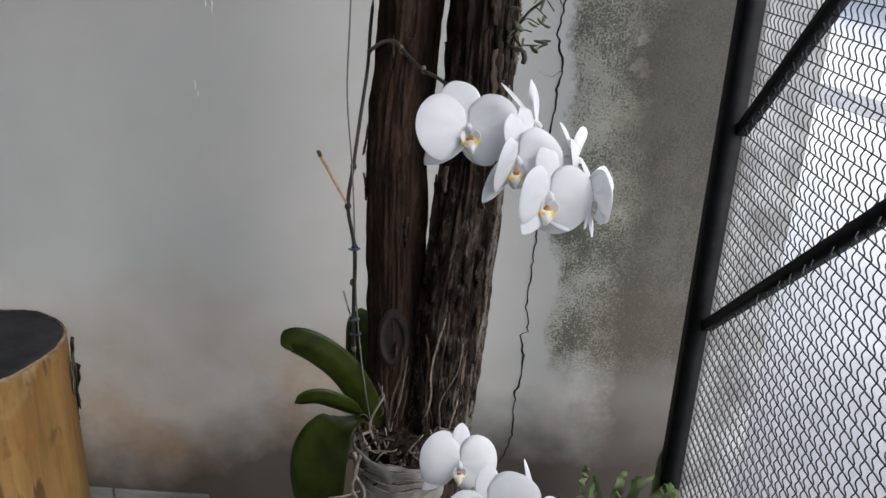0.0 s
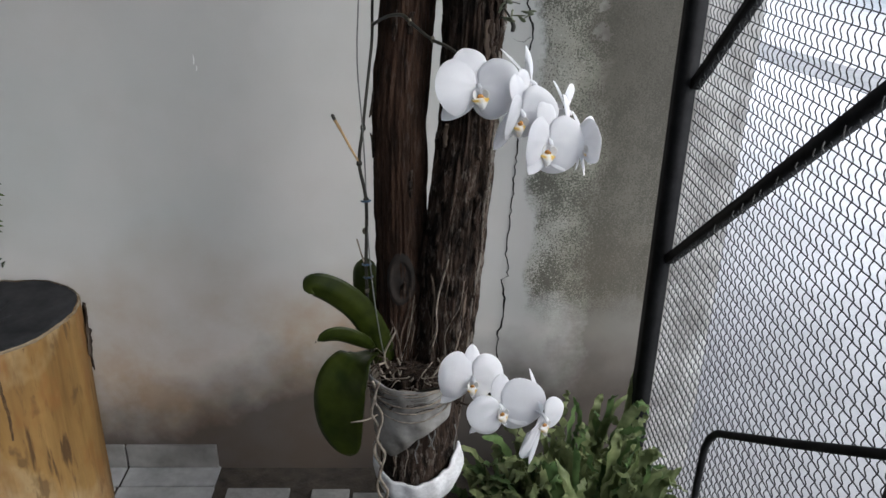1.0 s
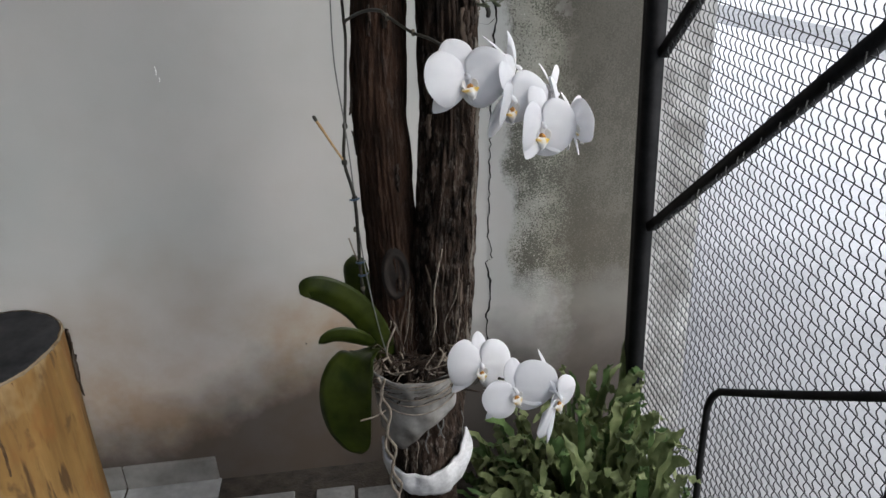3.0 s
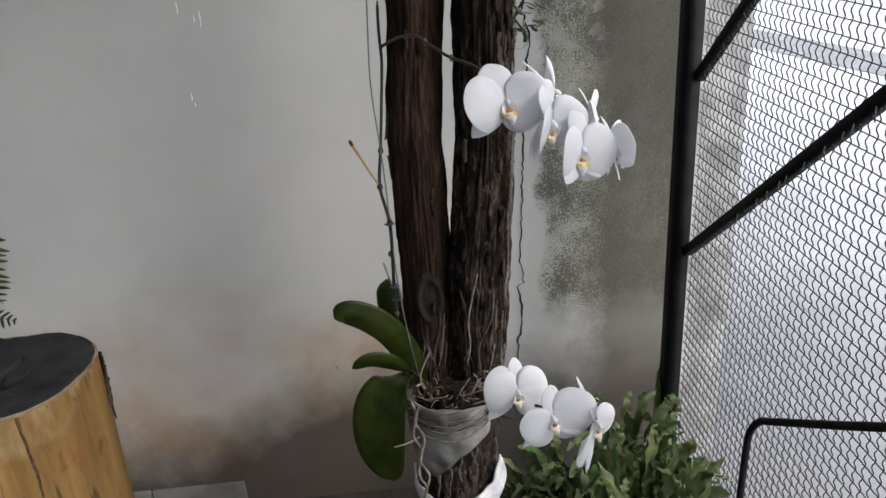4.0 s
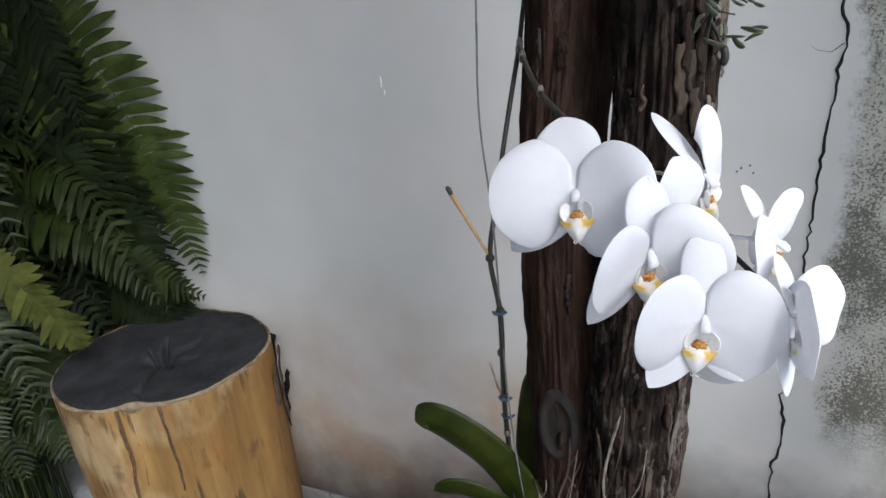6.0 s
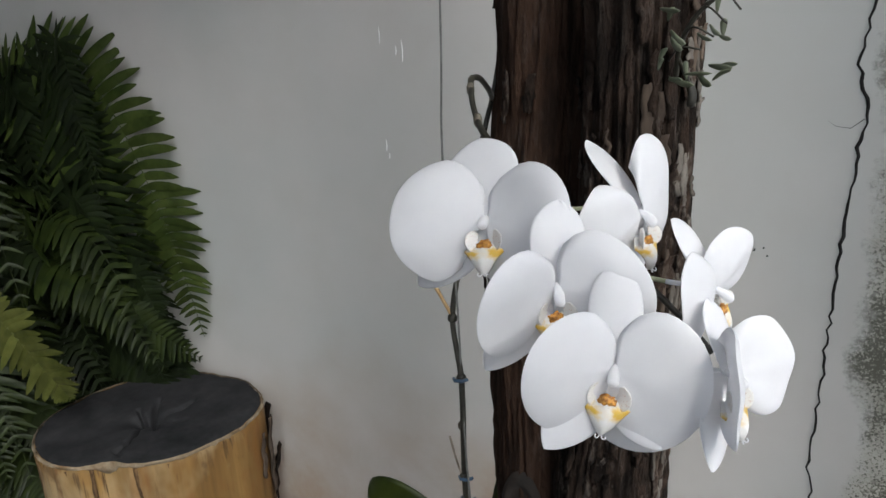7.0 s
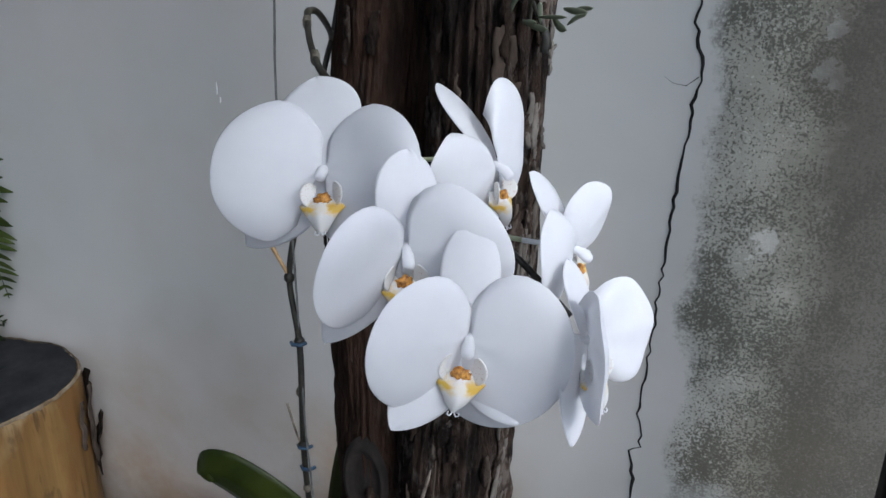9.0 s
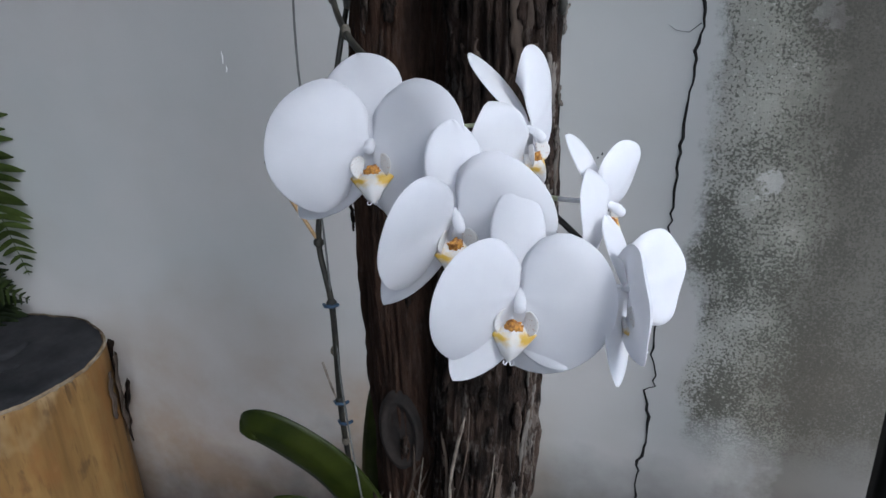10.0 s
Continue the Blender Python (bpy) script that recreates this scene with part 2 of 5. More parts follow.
    is_bare = math_node(nt, "MULTIPLY", ramp(nt, edge, [(0.345, 0.0), (0.372, 1.0)]), ramp(nt, math_node(nt, "MULTIPLY", zz, 0.5), [(0.265, 0.0), (0.31, 1.0)]))
    col = mix(nt, is_bare, paint, bare)
    # brown strip beside the gate, darker again towards the top
    gate_brown = ramp(nt, math_node(nt, "ADD", edge, math_node(nt, "MULTIPLY", broad, 0.06)), [(0.475, 0.0), (0.575, 1.0)])
    col = mix(nt, math_node(nt, "MULTIPLY", gate_brown, 0.82), col, (0.058, 0.053, 0.042))
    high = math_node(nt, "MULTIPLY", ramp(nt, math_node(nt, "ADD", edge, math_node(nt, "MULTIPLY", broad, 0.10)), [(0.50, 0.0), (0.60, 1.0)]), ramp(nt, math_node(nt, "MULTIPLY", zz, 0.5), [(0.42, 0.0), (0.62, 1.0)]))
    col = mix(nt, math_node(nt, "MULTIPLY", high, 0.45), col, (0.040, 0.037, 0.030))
    # rusty tan bloom low on the wall, soil splashed along its foot
    tan = math_node(nt, "MULTIPLY", ramp(nt, math_node(nt, "ADD", z, math_node(nt, "MULTIPLY", math_node(nt, "SUBTRACT", broad, 0.5), 1.0)), [(0.34, 1.0), (0.74, 0.0)]), ramp(nt, blotch, [(0.34, 0.3), (0.60, 0.95)]))
    col = mix(nt, math_node(nt, "MULTIPLY", tan, ramp(nt, x, [(0.0, 1.0), (0.15, 0.12)])), col, (0.35, 0.245, 0.155))
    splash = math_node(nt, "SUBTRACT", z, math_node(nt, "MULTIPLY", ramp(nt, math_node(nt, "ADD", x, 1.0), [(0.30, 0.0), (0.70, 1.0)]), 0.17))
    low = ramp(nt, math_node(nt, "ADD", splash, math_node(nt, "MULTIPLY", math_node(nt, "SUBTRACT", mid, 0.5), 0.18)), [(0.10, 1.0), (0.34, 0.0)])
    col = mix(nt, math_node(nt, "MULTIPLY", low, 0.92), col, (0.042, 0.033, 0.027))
    # paler mottled grey on the end outside the gate
    col = mix(nt, ramp(nt, x, [(0.755, 0.0), (0.775, 0.92)]), col, mix(nt, ramp(nt, mid, [(0.35, 0.0), (0.65, 1.0)]), (0.24, 0.235, 0.23), (0.52, 0.52, 0.515)))
    nt.links.new(col, b.inputs["Base Color"])
    b.inputs["Roughness"].default_value = 0.85
    h = math_node(nt, "ADD", math_node(nt, "MULTIPLY", fine, is_bare), math_node(nt, "MULTIPLY", mid, 0.6))
    bump(nt, b, h, 0.35, 0.004)
    return m


def lane_material():
    """Pale concrete, darker along the gate, where shade is put into the colour."""
    m, nt, b = nodes_of("pale concrete lane")
    tc = nt.nodes.new("ShaderNodeTexCoord")
    sp = nt.nodes.new("ShaderNodeSeparateXYZ")
    nt.links.new(tc.outputs["Object"], sp.inputs[0])
    broad, mid, fine = noise_tex(nt, 0.7, 4), noise_tex(nt, 4, 5), noise_tex(nt, 40, 4)
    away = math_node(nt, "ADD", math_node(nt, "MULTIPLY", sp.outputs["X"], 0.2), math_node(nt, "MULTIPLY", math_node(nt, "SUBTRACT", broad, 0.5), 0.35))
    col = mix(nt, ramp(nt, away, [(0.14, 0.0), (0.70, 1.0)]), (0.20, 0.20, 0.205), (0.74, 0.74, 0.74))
    col = mix(nt, 0.35, col, ramp(nt, mid, [(0.3, 0.6), (0.7, 1.0)]), "MULTIPLY")
    col = mix(nt, 0.2, col, ramp(nt, fine, [(0.3, 0.5), (0.7, 1.0)]), "MULTIPLY")
    nt.links.new(col, b.inputs["Base Color"])
    b.inputs["Roughness"].default_value = 0.85
    bump(nt, b, fine, 0.2, 0.002)
    return m


def wood_material():
    """Yellow sapwood with dark drying streaks, chalky patches and brown blots."""
    m, nt, b = nodes_of("barked-off stump wood")
    broad = noise_tex(nt, 7, 4, (1, 1, 0.22))
    grain = noise_tex(nt, 55, 4, (1, 1, 0.05))
    streak = noise_tex(nt, 24, 4, (1, 1, 0.11), rough=0.55)
    blot = noise_tex(nt, 11, 4, (1, 1, 0.55))
    pale = noise_tex(nt, 6, 4, (1, 1, 0.6))
    col = mix(nt, ramp(nt, broad, [(0.32, 0.0), (0.68, 1.0)]), (0.130, 0.064, 0.016), (0.280, 0.166, 0.054))
    col = mix(nt, 0.45, col, ramp(nt, grain, [(0.3, 0.45), (0.7, 1.0)]), "MULTIPLY")
    col = mix(nt, math_node(nt, "MULTIPLY", ramp(nt, pale, [(0.48, 0.0), (0.62, 1.0)]), 0.65), col, (0.38, 0.29, 0.16))
    col = mix(nt, math_node(nt, "MULTIPLY", ramp(nt, streak, [(0.56, 0.0), (0.62, 1.0)]), 0.85), col, (0.050, 0.026, 0.011))
    col = mix(nt, math_node(nt, "MULTIPLY", ramp(nt, blot, [(0.61, 0.0), (0.67, 1.0)]), 0.7), col, (0.085, 0.047, 0.018))
    fleck = noise_tex(nt, 62, 5, (1, 1, 0.16), rough=0.65)
    col = mix(nt, math_node(nt, "MULTIPLY", ramp(nt, fleck, [(0.58, 0.0), (0.66, 1.0)]), 0.4), col, (0.085, 0.045, 0.016))
    rust = noise_tex(nt, 14, 4, (1, 1, 0.5))
    col = mix(nt, math_node(nt, "MULTIPLY", ramp(nt, rust, [(0.52, 0.0), (0.66, 1.0)]), 0.5), col, (0.20, 0.085, 0.022))
    nt.links.new(col, b.inputs["Base Color"])
    b.inputs["Roughness"].default_value, b.inputs["Specular IOR Level"].default_value = 0.65, 0.3
    bump(nt, b, math_node(nt, "SUBTRACT", math_node(nt, "ADD", broad, grain), ramp(nt, streak, [(0.58, 0.0), (0.68, 1.0)])), 0.5, 0.004)
    return m


def bark_material(name, dark, light, furrow, flakes, long):
    """Dark brown bark with chunky plates, black furrows and grey weathered flakes."""
    m, nt, b = nodes_of(name)
    broad = noise_tex(nt, 9, 4, (1, 1, 0.30))
    plate = noise_tex(nt, 50, 5, (1, 1, long), rough=0.6)
    flake = noise_tex(nt, 85, 4, (1, 1, long * 1.2), rough=0.65)
    grain = noise_tex(nt, 260, 4, (1, 1, 0.22), rough=0.7)
    col = mix(nt, ramp(nt, broad, [(0.32, 0.0), (0.68, 1.0)]), dark, light)
    col = mix(nt, ramp(nt, plate, [(0.40, furrow), (0.55, 0.0)]), col, (0.009, 0.0065, 0.005))
    grey = math_node(nt, "MULTIPLY", ramp(nt, flake, [(0.53, 0.0), (0.63, 1.0)]), ramp(nt, broad, [(0.45, 0.1 * flakes), (0.64, flakes)]))
    col = mix(nt, grey, col, (0.20, 0.170, 0.145))
    col = mix(nt, 0.5, col, ramp(nt, grain, [(0.32, 0.35), (0.66, 1.0)]), "MULTIPLY")
    nt.links.new(col, b.inputs["Base Color"])
    b.inputs["Roughness"].default_value, b.inputs["Specular IOR Level"].default_value = 0.95, 0.15
    bump(nt, b, math_node(nt, "ADD", plate, math_node(nt, "MULTIPLY", math_node(nt, "ADD", flake, grain), 0.4)), 1.0, 0.012)
    return m


WALL = wall_material()
BARK = bark_material("weathered bark", (0.020, 0.013, 0.0095), (0.074, 0.050, 0.037), 0.95, 0.9, 0.36)
REDBARK = bark_material("smoother red-brown bark", (0.026, 0.0145, 0.0095), (0.078, 0.044, 0.029), 0.6, 0.25, 0.2)
PEEL = surface("peeling bark strip", (0.030, 0.021, 0.015), (0.13, 0.098, 0.075), 40, 0.9, (1, 1, 0.3), 0.6, 0.002, gloss=0.2)
PALEBARK = surface("pale weathered bark edge", (0.06, 0.050, 0.040), (0.19, 0.170, 0.148), 45, 0.95, (1, 1, 0.3), 0.6, 0.002, gloss=0.2)
PETAL = petal_white()
LIPSPOT = surface("rust throat", (0.16, 0.035, 0.010), (0.85, 0.42, 0.07), 420, 0.5, relief=0.2)
STEM = surface("dark green stem", (0.011, 0.010, 0.008), (0.044, 0.040, 0.026), 60, 0.55, relief=0.3)
NODE = surface("pale stem joint", (0.06, 0.050, 0.035), (0.20, 0.175, 0.13), 200, 0.7, relief=0.2)
DRYTWIG = surface("dry straw twig", (0.33, 0.20, 0.09), (0.52, 0.36, 0.18), 80, 0.7)
WOOD = wood_material()
STUMPTOP = surface("dark painted stump top", (0.014, 0.0145, 0.016), (0.036, 0.036, 0.038), 12, 0.9, relief=0.4, gloss=0.12)
SKIRT = surface("dirty skirting tile", (0.12, 0.115, 0.105), (0.30, 0.295, 0.285), 5, 0.6, relief=0.1)
CRACK = surface("crack shadow", (0.004, 0.004, 0.004), (0.014, 0.013, 0.012), 60, 1.0, relief=0)
IRON = surface("black painted iron", (0.008, 0.008, 0.009), (0.020, 0.020, 0.021), 18, 0.7, relief=0.3, depth=0.001, gloss=0.15)
WIRE = surface("dark wire", (0.035, 0.035, 0.037), (0.08, 0.08, 0.08), 80, 0.45, relief=0, metal=0.6)
TILE = surface("white floor tile", (0.19, 0.195, 0.20), (0.36, 0.365, 0.37), 6, 0.5, relief=0.1)
PAVER = surface("pale concrete paver", (0.15, 0.15, 0.148), (0.29, 0.29, 0.285), 14, 0.85, relief=0.4, vary=0.2)
SOIL = surface("dark soil", (0.014, 0.011, 0.009), (0.050, 0.040, 0.030), 25, 1.0, relief=0.8, depth=0.01)
KNOT = surface("dark weathered scar", (0.007, 0.0055, 0.0045), (0.030, 0.021, 0.016), 45, 0.95, relief=0.6)
LEAF = leaf_material("orchid leaf", (0.019, 0.031, 0.004), (0.055, 0.070, 0.010), 0.35, 0.12)
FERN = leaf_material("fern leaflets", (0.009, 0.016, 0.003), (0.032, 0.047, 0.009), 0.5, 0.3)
CHECK = surface("dark dry check", (0.050, 0.027, 0.011), (0.13, 0.075, 0.030), 60, 1.0, relief=0)
CHALK = surface("chalky paint edge", (0.12, 0.075, 0.03), (0.30, 0.25, 0.18), 28, 0.95, relief=0.4)
# brighter copy of the fern green, sunlight put into its colour
FERNH = leaf_material("fern leaflets toned sunlit", (0.030, 0.050, 0.010), (0.088, 0.118, 0.028), 0.5, 0.3)
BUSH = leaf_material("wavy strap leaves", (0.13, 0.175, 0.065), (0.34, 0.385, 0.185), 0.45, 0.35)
ROOT = surface("pale dry roots", (0.10, 0.075, 0.055), (0.36, 0.31, 0.25), 60, 0.9)
CLOTH = surface("dirty grey white cloth", (0.075, 0.064, 0.052), (0.40, 0.395, 0.38), 11, 0.9, relief=0.6)
LIP = lip_material()
PEDICEL = surface("pale green flower stalk", (0.32, 0.36, 0.20), (0.50, 0.52, 0.34), 60, 0.5, relief=0.1)
TIE = surface("grey tie wire", (0.09, 0.09, 0.085), (0.20, 0.20, 0.19), 90, 0.6, relief=0)
CLIP = surface("blue plastic clip", (0.02, 0.05, 0.10), (0.05, 0.10, 0.16), 60, 0.4, relief=0)
CLOTH2 = surface("white padding", (0.46, 0.46, 0.47), (0.78, 0.78, 0.79), 22, 0.95, relief=0.6)
# darkest copy of the fern green, shade put into its colour
FERND = leaf_material("fern leaflets toned shaded", (0.005, 0.009, 0.002), (0.015, 0.025, 0.005), 0.6, 0.2)
FERNY = leaf_material("yellowish fern", (0.055, 0.065, 0.011), (0.125, 0.135, 0.032), 0.5, 0.3)
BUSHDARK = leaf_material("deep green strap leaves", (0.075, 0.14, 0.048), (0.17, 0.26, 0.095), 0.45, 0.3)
SPRIG = leaf_material("grey green leaf", (0.17, 0.20, 0.12), (0.38, 0.41, 0.30), 0.5, 0.2)
OVERHEAD = surface("grey overhead slab", (0.20, 0.20, 0.19), (0.30, 0.30, 0.29), 4, 0.9, relief=0.1)
LANE = lane_material()
SIDEWALL = surface("grey rendered side wall", (0.34, 0.34, 0.33), (0.44, 0.44, 0.43), 3, 0.9, relief=0.1)
OUTWALL = surface("white rendered wall outside", (0.84, 0.84, 0.83), (0.90, 0.90, 0.89), 3, 0.8, relief=0.1)


# ---- the setting ----
def structure(name, bm, material, label, category, smooth=False):
    ob = part(name, bm, material, None, label, smooth=smooth)
    return tagged(ob, label, category, kind="structure")


ground = structure("ground", box(-80, -80, -0.30, 80, 80, -0.06), SOIL, "dark soil ground under the courtyard paving", "ground")
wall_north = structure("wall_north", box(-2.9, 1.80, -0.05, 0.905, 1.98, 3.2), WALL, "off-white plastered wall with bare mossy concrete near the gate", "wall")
wall_west = structure("wall_west", box(-3.08, -3.6, -0.05, -2.9, 1.98, 3.2), SIDEWALL, "plain grey side wall of the courtyard", "wall")
wall_south = structure("wall_south", box(-2.9, -3.78, -0.05, 0.835, -3.6, 2.6), SIDEWALL, "plain grey house wall closing the courtyard", "wall")
# unseen slab and sheet, added to hold sky light off wall and fern
ceiling = structure("ceiling", box(-2.9, 0.25, 2.90, 0.70, 1.80, 2.98), OVERHEAD, "unseen grey slab overhead, added to dim the wall", "ceiling")
part("shade_sheet", box(-2.9, -3.6, 2.90, -0.15, 0.245, 2.98), OVERHEAD, ceiling, smooth=False)
pavement = structure("pavement", box(0.72, -40, -0.055, 40, 40, -0.012), LANE, "pale concrete lane, darkened for shade by the gate", "pavement")
# plain grey strip laid slantwise across the lane
GREYSTRIP = surface("grey lane strip", (0.30, 0.30, 0.305), (0.42, 0.42, 0.42), 8, 0.9, relief=0.3)
bm = box(-0.35, -8.0, -0.012, 0.35, 6.0, -0.004, 0.002)
bm.transform(pose(4.3, 7.6, 0, 0, 0, 14.7))
part("grey_strip", bm, GREYSTRIP, pavement, "grey strip across the pale lane", smooth=False)
wall_outside = structure("wall_outside", box(10.0, -14.0, -0.05, 10.2, 40.0, 3.00), OUTWALL, "white wall across the lane", "wall")
trim = structure("trim", box(9.96, -14.0, 3.00, 10.24, 40.0, 3.07, 0.01), LANE, "pale grey coping of the lane wall", "coping")
floor = structure("floor", box(-2.9, -3.6, -0.05, 0.72, 1.80, -0.010), SOIL, "dark soil showing in the gaps between floor pieces", "floor")
part("tile", box(-1.46, 0.9, -0.009, -0.872, 1.703, 0.0, 0.002), TILE, floor, smooth=False)
part("tile", box(-0.862, 1.02, -0.009, -0.572, 1.703, 0.0, 0.002), TILE, floor, smooth=False)
part("tile", box(-1.46, 1.709, -0.009, -0.868, 1.797, 0.0, 0.002), TILE, floor, smooth=False)
part("tile", box(-0.860, 1.709, -0.009, -0.574, 1.797, 0.0, 0.002), TILE, floor, smooth=False)
part("tile", box(-2.6, 0.3, -0.009, -1.466, 1.797, 0.0, 0.002), TILE, floor, smooth=False)
for x0, y0, x1, y1 in ((-0.53, 1.592, -0.34, 1.697), (-0.562, 1.458, -0.298, 1.578), (-0.578, 1.32, -0.305, 1.448), (-0.272, 1.49, -0.158, 1.692),
                       (-0.285, 1.27, -0.165, 1.47), (-0.146, 1.46, -0.03, 1.676), (-0.59, 1.19, -0.312, 1.31), (-0.15, 1.22, -0.03, 1.44)):
    part("paver", box(x0, y0, -0.03, x1, y1, 0.0, 0.0015), PAVER, floor, smooth=False)
baseboard = structure("baseboard", box(-1.5, 1.788, 0.0, -0.865, 1.80, 0.085, 0.002), SKIRT, "dirty white skirting tile along the wall foot", "skirting")
part("tile", box(-0.859, 1.788, 0.0, -0.58, 1.7995, 0.085, 0.002), SKIRT, baseboard, smooth=False)

# crack in the plaster, a broken line from the top of the wall to the soil
random.seed(5)
CRACKLINE = [(0.345, 1.75), (0.336, 1.56), (0.327, 1.47), (0.320, 1.42), (0.336, 1.348), (0.327, 1.30), (0.322, 1.20), (0.314, 1.11), (0.312, 1.04), (0.306, 0.955),
             (0.309, 0.925), (0.302, 0.86), (0.298, 0.79), (0.296, 0.745), (0.304, 0.70), (0.304, 0.676), (0.287, 0.664), (0.297, 0.605), (0.300, 0.543),
             (0.285, 0.495), (0.283, 0.42), (0.286, 0.365), (0.272, 0.305), (0.248, 0.25), (0.23, 0.243)]
pts = []
for (x0, z0), (x1, z1) in zip(CRACKLINE, CRACKLINE[1:]):
    steps = max(2, int(math.hypot(x1 - x0, z1 - z0) / 0.012))
    for i in range(steps):
        t = i / steps
        pts.append((lerp(x0, x1, t) + random.uniform(-1, 1) * 0.0030, lerp(z0, z1, t)))
bm = bmesh.new()
prev = None
for i, (x, z) in enumerate(pts):
    w = 0.0013 + 0.0036 * abs(noise.noise((z * 9, 3, 0))) + 0.0018 * max(0.0, noise.noise((z * 31, 6, 0)))
    row = [bm.verts.new((x - w, 1.7992, z)), bm.verts.new((x, 1.7978, z)), bm.verts.new((x + w, 1.7992, z))]
    if prev:
        bm.faces.new((prev[0], prev[1], row[1], row[0]))
        bm.faces.new((prev[1], prev[2], row[2], row[1]))
    prev = row
part("crack", bm, CRACK, wall_north, "thin black jagged crack")
bm = tube([(0.332, 1.799, 1.342), (0.315, 1.799, 1.328), (0.295, 1.799, 1.331), (0.283, 1.799, 1.34)], [0.0006, 0.0004, 0.0003, 0.0001], 4)
part("crack", bm, CRACK, wall_north)

# chipped white flecks in the paint
random.seed(12)
for x, z, ln in ((-0.511, 1.265, 0.024), (-0.506, 1.250, 0.012), (-0.456, 1.440, 0.040), (-0.470, 1.452, 0.018), (-0.505, 1.475, 0.030), (-0.252, 0.452, 0.008), (0.190, 1.125, 0.005), (0.204, 1.131, 0.003), (0.183, 1.119, 0.003), (0.21, 1.118, 0.002)):
    bm = tube(spline([(x, 1.7995, z), (x + 0.002, 1.7990, z + ln * 0.5), (x + 0.001, 1.7995, z + ln)], 3), [0.0006, 0.0013, 0.0010, 0.0014, 0.0011, 0.0008, 0.0004], 5)
    part("paint_chip", bm, CRACK if ln < 0.01 else OUTWALL, wall_north, "small dark pit in the paint" if ln < 0.01 else "small pale chip in the paint")

# ---- tree ----
def trunk_mesh(table, z0, z1, seed, ridge=0.010, sides=150, rings=330):
    bm = bmesh.new()
    g = []
    for i in range(rings + 1):
        z = lerp(z0, z1, i / rings)
        cx, cy, r = along(table, z)
        row = []
        for k in range(sides):
            a = k * math.tau / sides
            c, s = math.cos(a), math.sin(a)
            tw = z * 0.5
            n = noise.noise((c * 2.5 + seed, s * 2.5, z * 2.5))
            q = noise.noise((c * 7 + seed + tw, s * 7, z * 5.5 + 5))
            h = noise.noise((c * 15 + seed, s * 15 + tw, z * 11))
            f = noise.noise((c * 30, s * 30 + seed, z * 30))
            lump = noise.noise((c * 3 + seed, s * 3, z * 11))
            rr = r * (1 + 0.07 * n + 0.035 * lump) + ridge * (abs(q) * 1.5 - 0.40) + ridge * 0.45 * (0.3 - abs(h) * 1.6) + 0.0020 * f
            row.append(bm.verts.new((cx + c * rr, cy + s * rr, z)))
        g.append(row)
    for r0, r1 in zip(g, g[1:]):
        for k in range(sides):
            bm.faces.new((r0[k], r0[(k + 1) % sides], r1[(k + 1) % sides], r1[k]))
    bm.faces.new(g[-1])
    bm.faces.new(g[0][::-1])
    return bm


RIGHT = [(-0.03, 0.045, 1.27, 0.075), (0.1, 0.045, 1.27, 0.064), (0.4, 0.062, 1.27, 0.062), (0.65, 0.092, 1.265, 0.060), (0.8, 0.113, 1.265, 0.057),
         (1.04, 0.128, 1.265, 0.058), (1.16, 0.140, 1.265, 0.056), (1.27, 0.149, 1.265, 0.054), (1.5, 0.158, 1.265, 0.053), (2.6, 0.20, 1.27, 0.052)]
LEFT = [(0.55, 0.055, 1.285, 0.050), (0.7, 0.027, 1.278, 0.051), (0.8, 0.022, 1.282, 0.049), (1.04, 0.022, 1.297, 0.052), (1.16, 0.021, 1.300, 0.053), (1.27, 0.020, 1.303, 0.052),
        (1.5, 0.040, 1.313, 0.051), (2.6, 0.10, 1.34, 0.049)]
tree = thing("tree", (0.05, 1.27, -0.03), "dead-looking twin-stemmed tree with dark shaggy brown bark", "tree")
part("trunk", trunk_mesh(RIGHT, -0.03, 2.6, 3.0, 0.012), BARK, tree, "dark furrowed bark stem with a paler peeling edge")
part("trunk", trunk_mesh(LEFT, 0.55, 2.6, 11.0, 0.007), REDBARK, tree, "smoother red-brown bark stem")


def bark_plate(table, z, length, a, width, lift, seed):
    """A loose ragged plate of bark on a stem."""
    def at(u, v):
        zz = z + u * length + 0.004 * noise.noise((v * 3, seed * 1.3, u * 5))
        cx, cy, r = along(table, zz)
        ragged = (0.55 + 0.9 * abs(noise.noise((u * 4.5, seed * 2.1, v * 0.7)))) * math.sin(math.pi * (0.10 + 0.80 * u)) ** 0.5
        aa = a + width / r * v * 0.5 * ragged + 0.10 * noise.noise((u * 2.5, seed * 3.7, 0))
        rr = r * 1.02 + 0.0012 + lift * (u ** 3 if seed % 2 else (1 - u) ** 3) + 0.0016 * (1 - v * v) + 0.003 * noise.noise((u * 7, v * 2, seed))
        return Vector((cx + math.cos(aa) * rr, cy + math.sin(aa) * rr, zz))
    return sheet(at, 10, 4)


random.seed(21)
for i in range(230):
    right = random.random() < 0.96
    a = radians(random.uniform(195, 350)) if right else radians(random.uniform(185, 350))
    z = random.uniform(0.50, 1.95)
    length, width, mat = random.uniform(0.02, 0.075), random.uniform(0.006, 0.018), random.choice((PEEL, BARK, BARK, BARK, BARK, BARK))
    if right and random.random() < 0.36:
        a, mat = radians(random.uniform(326, 364)), random.choice((PALEBARK, PEEL, PALEBARK))
        length, width = length * 0.8, width * 0.75
    st = part("bark_plate", bark_plate(RIGHT if right else LEFT, z, length, a, width, random.uniform(0.0, 0.004), i), mat, tree)
    solid(st, 0.0014)


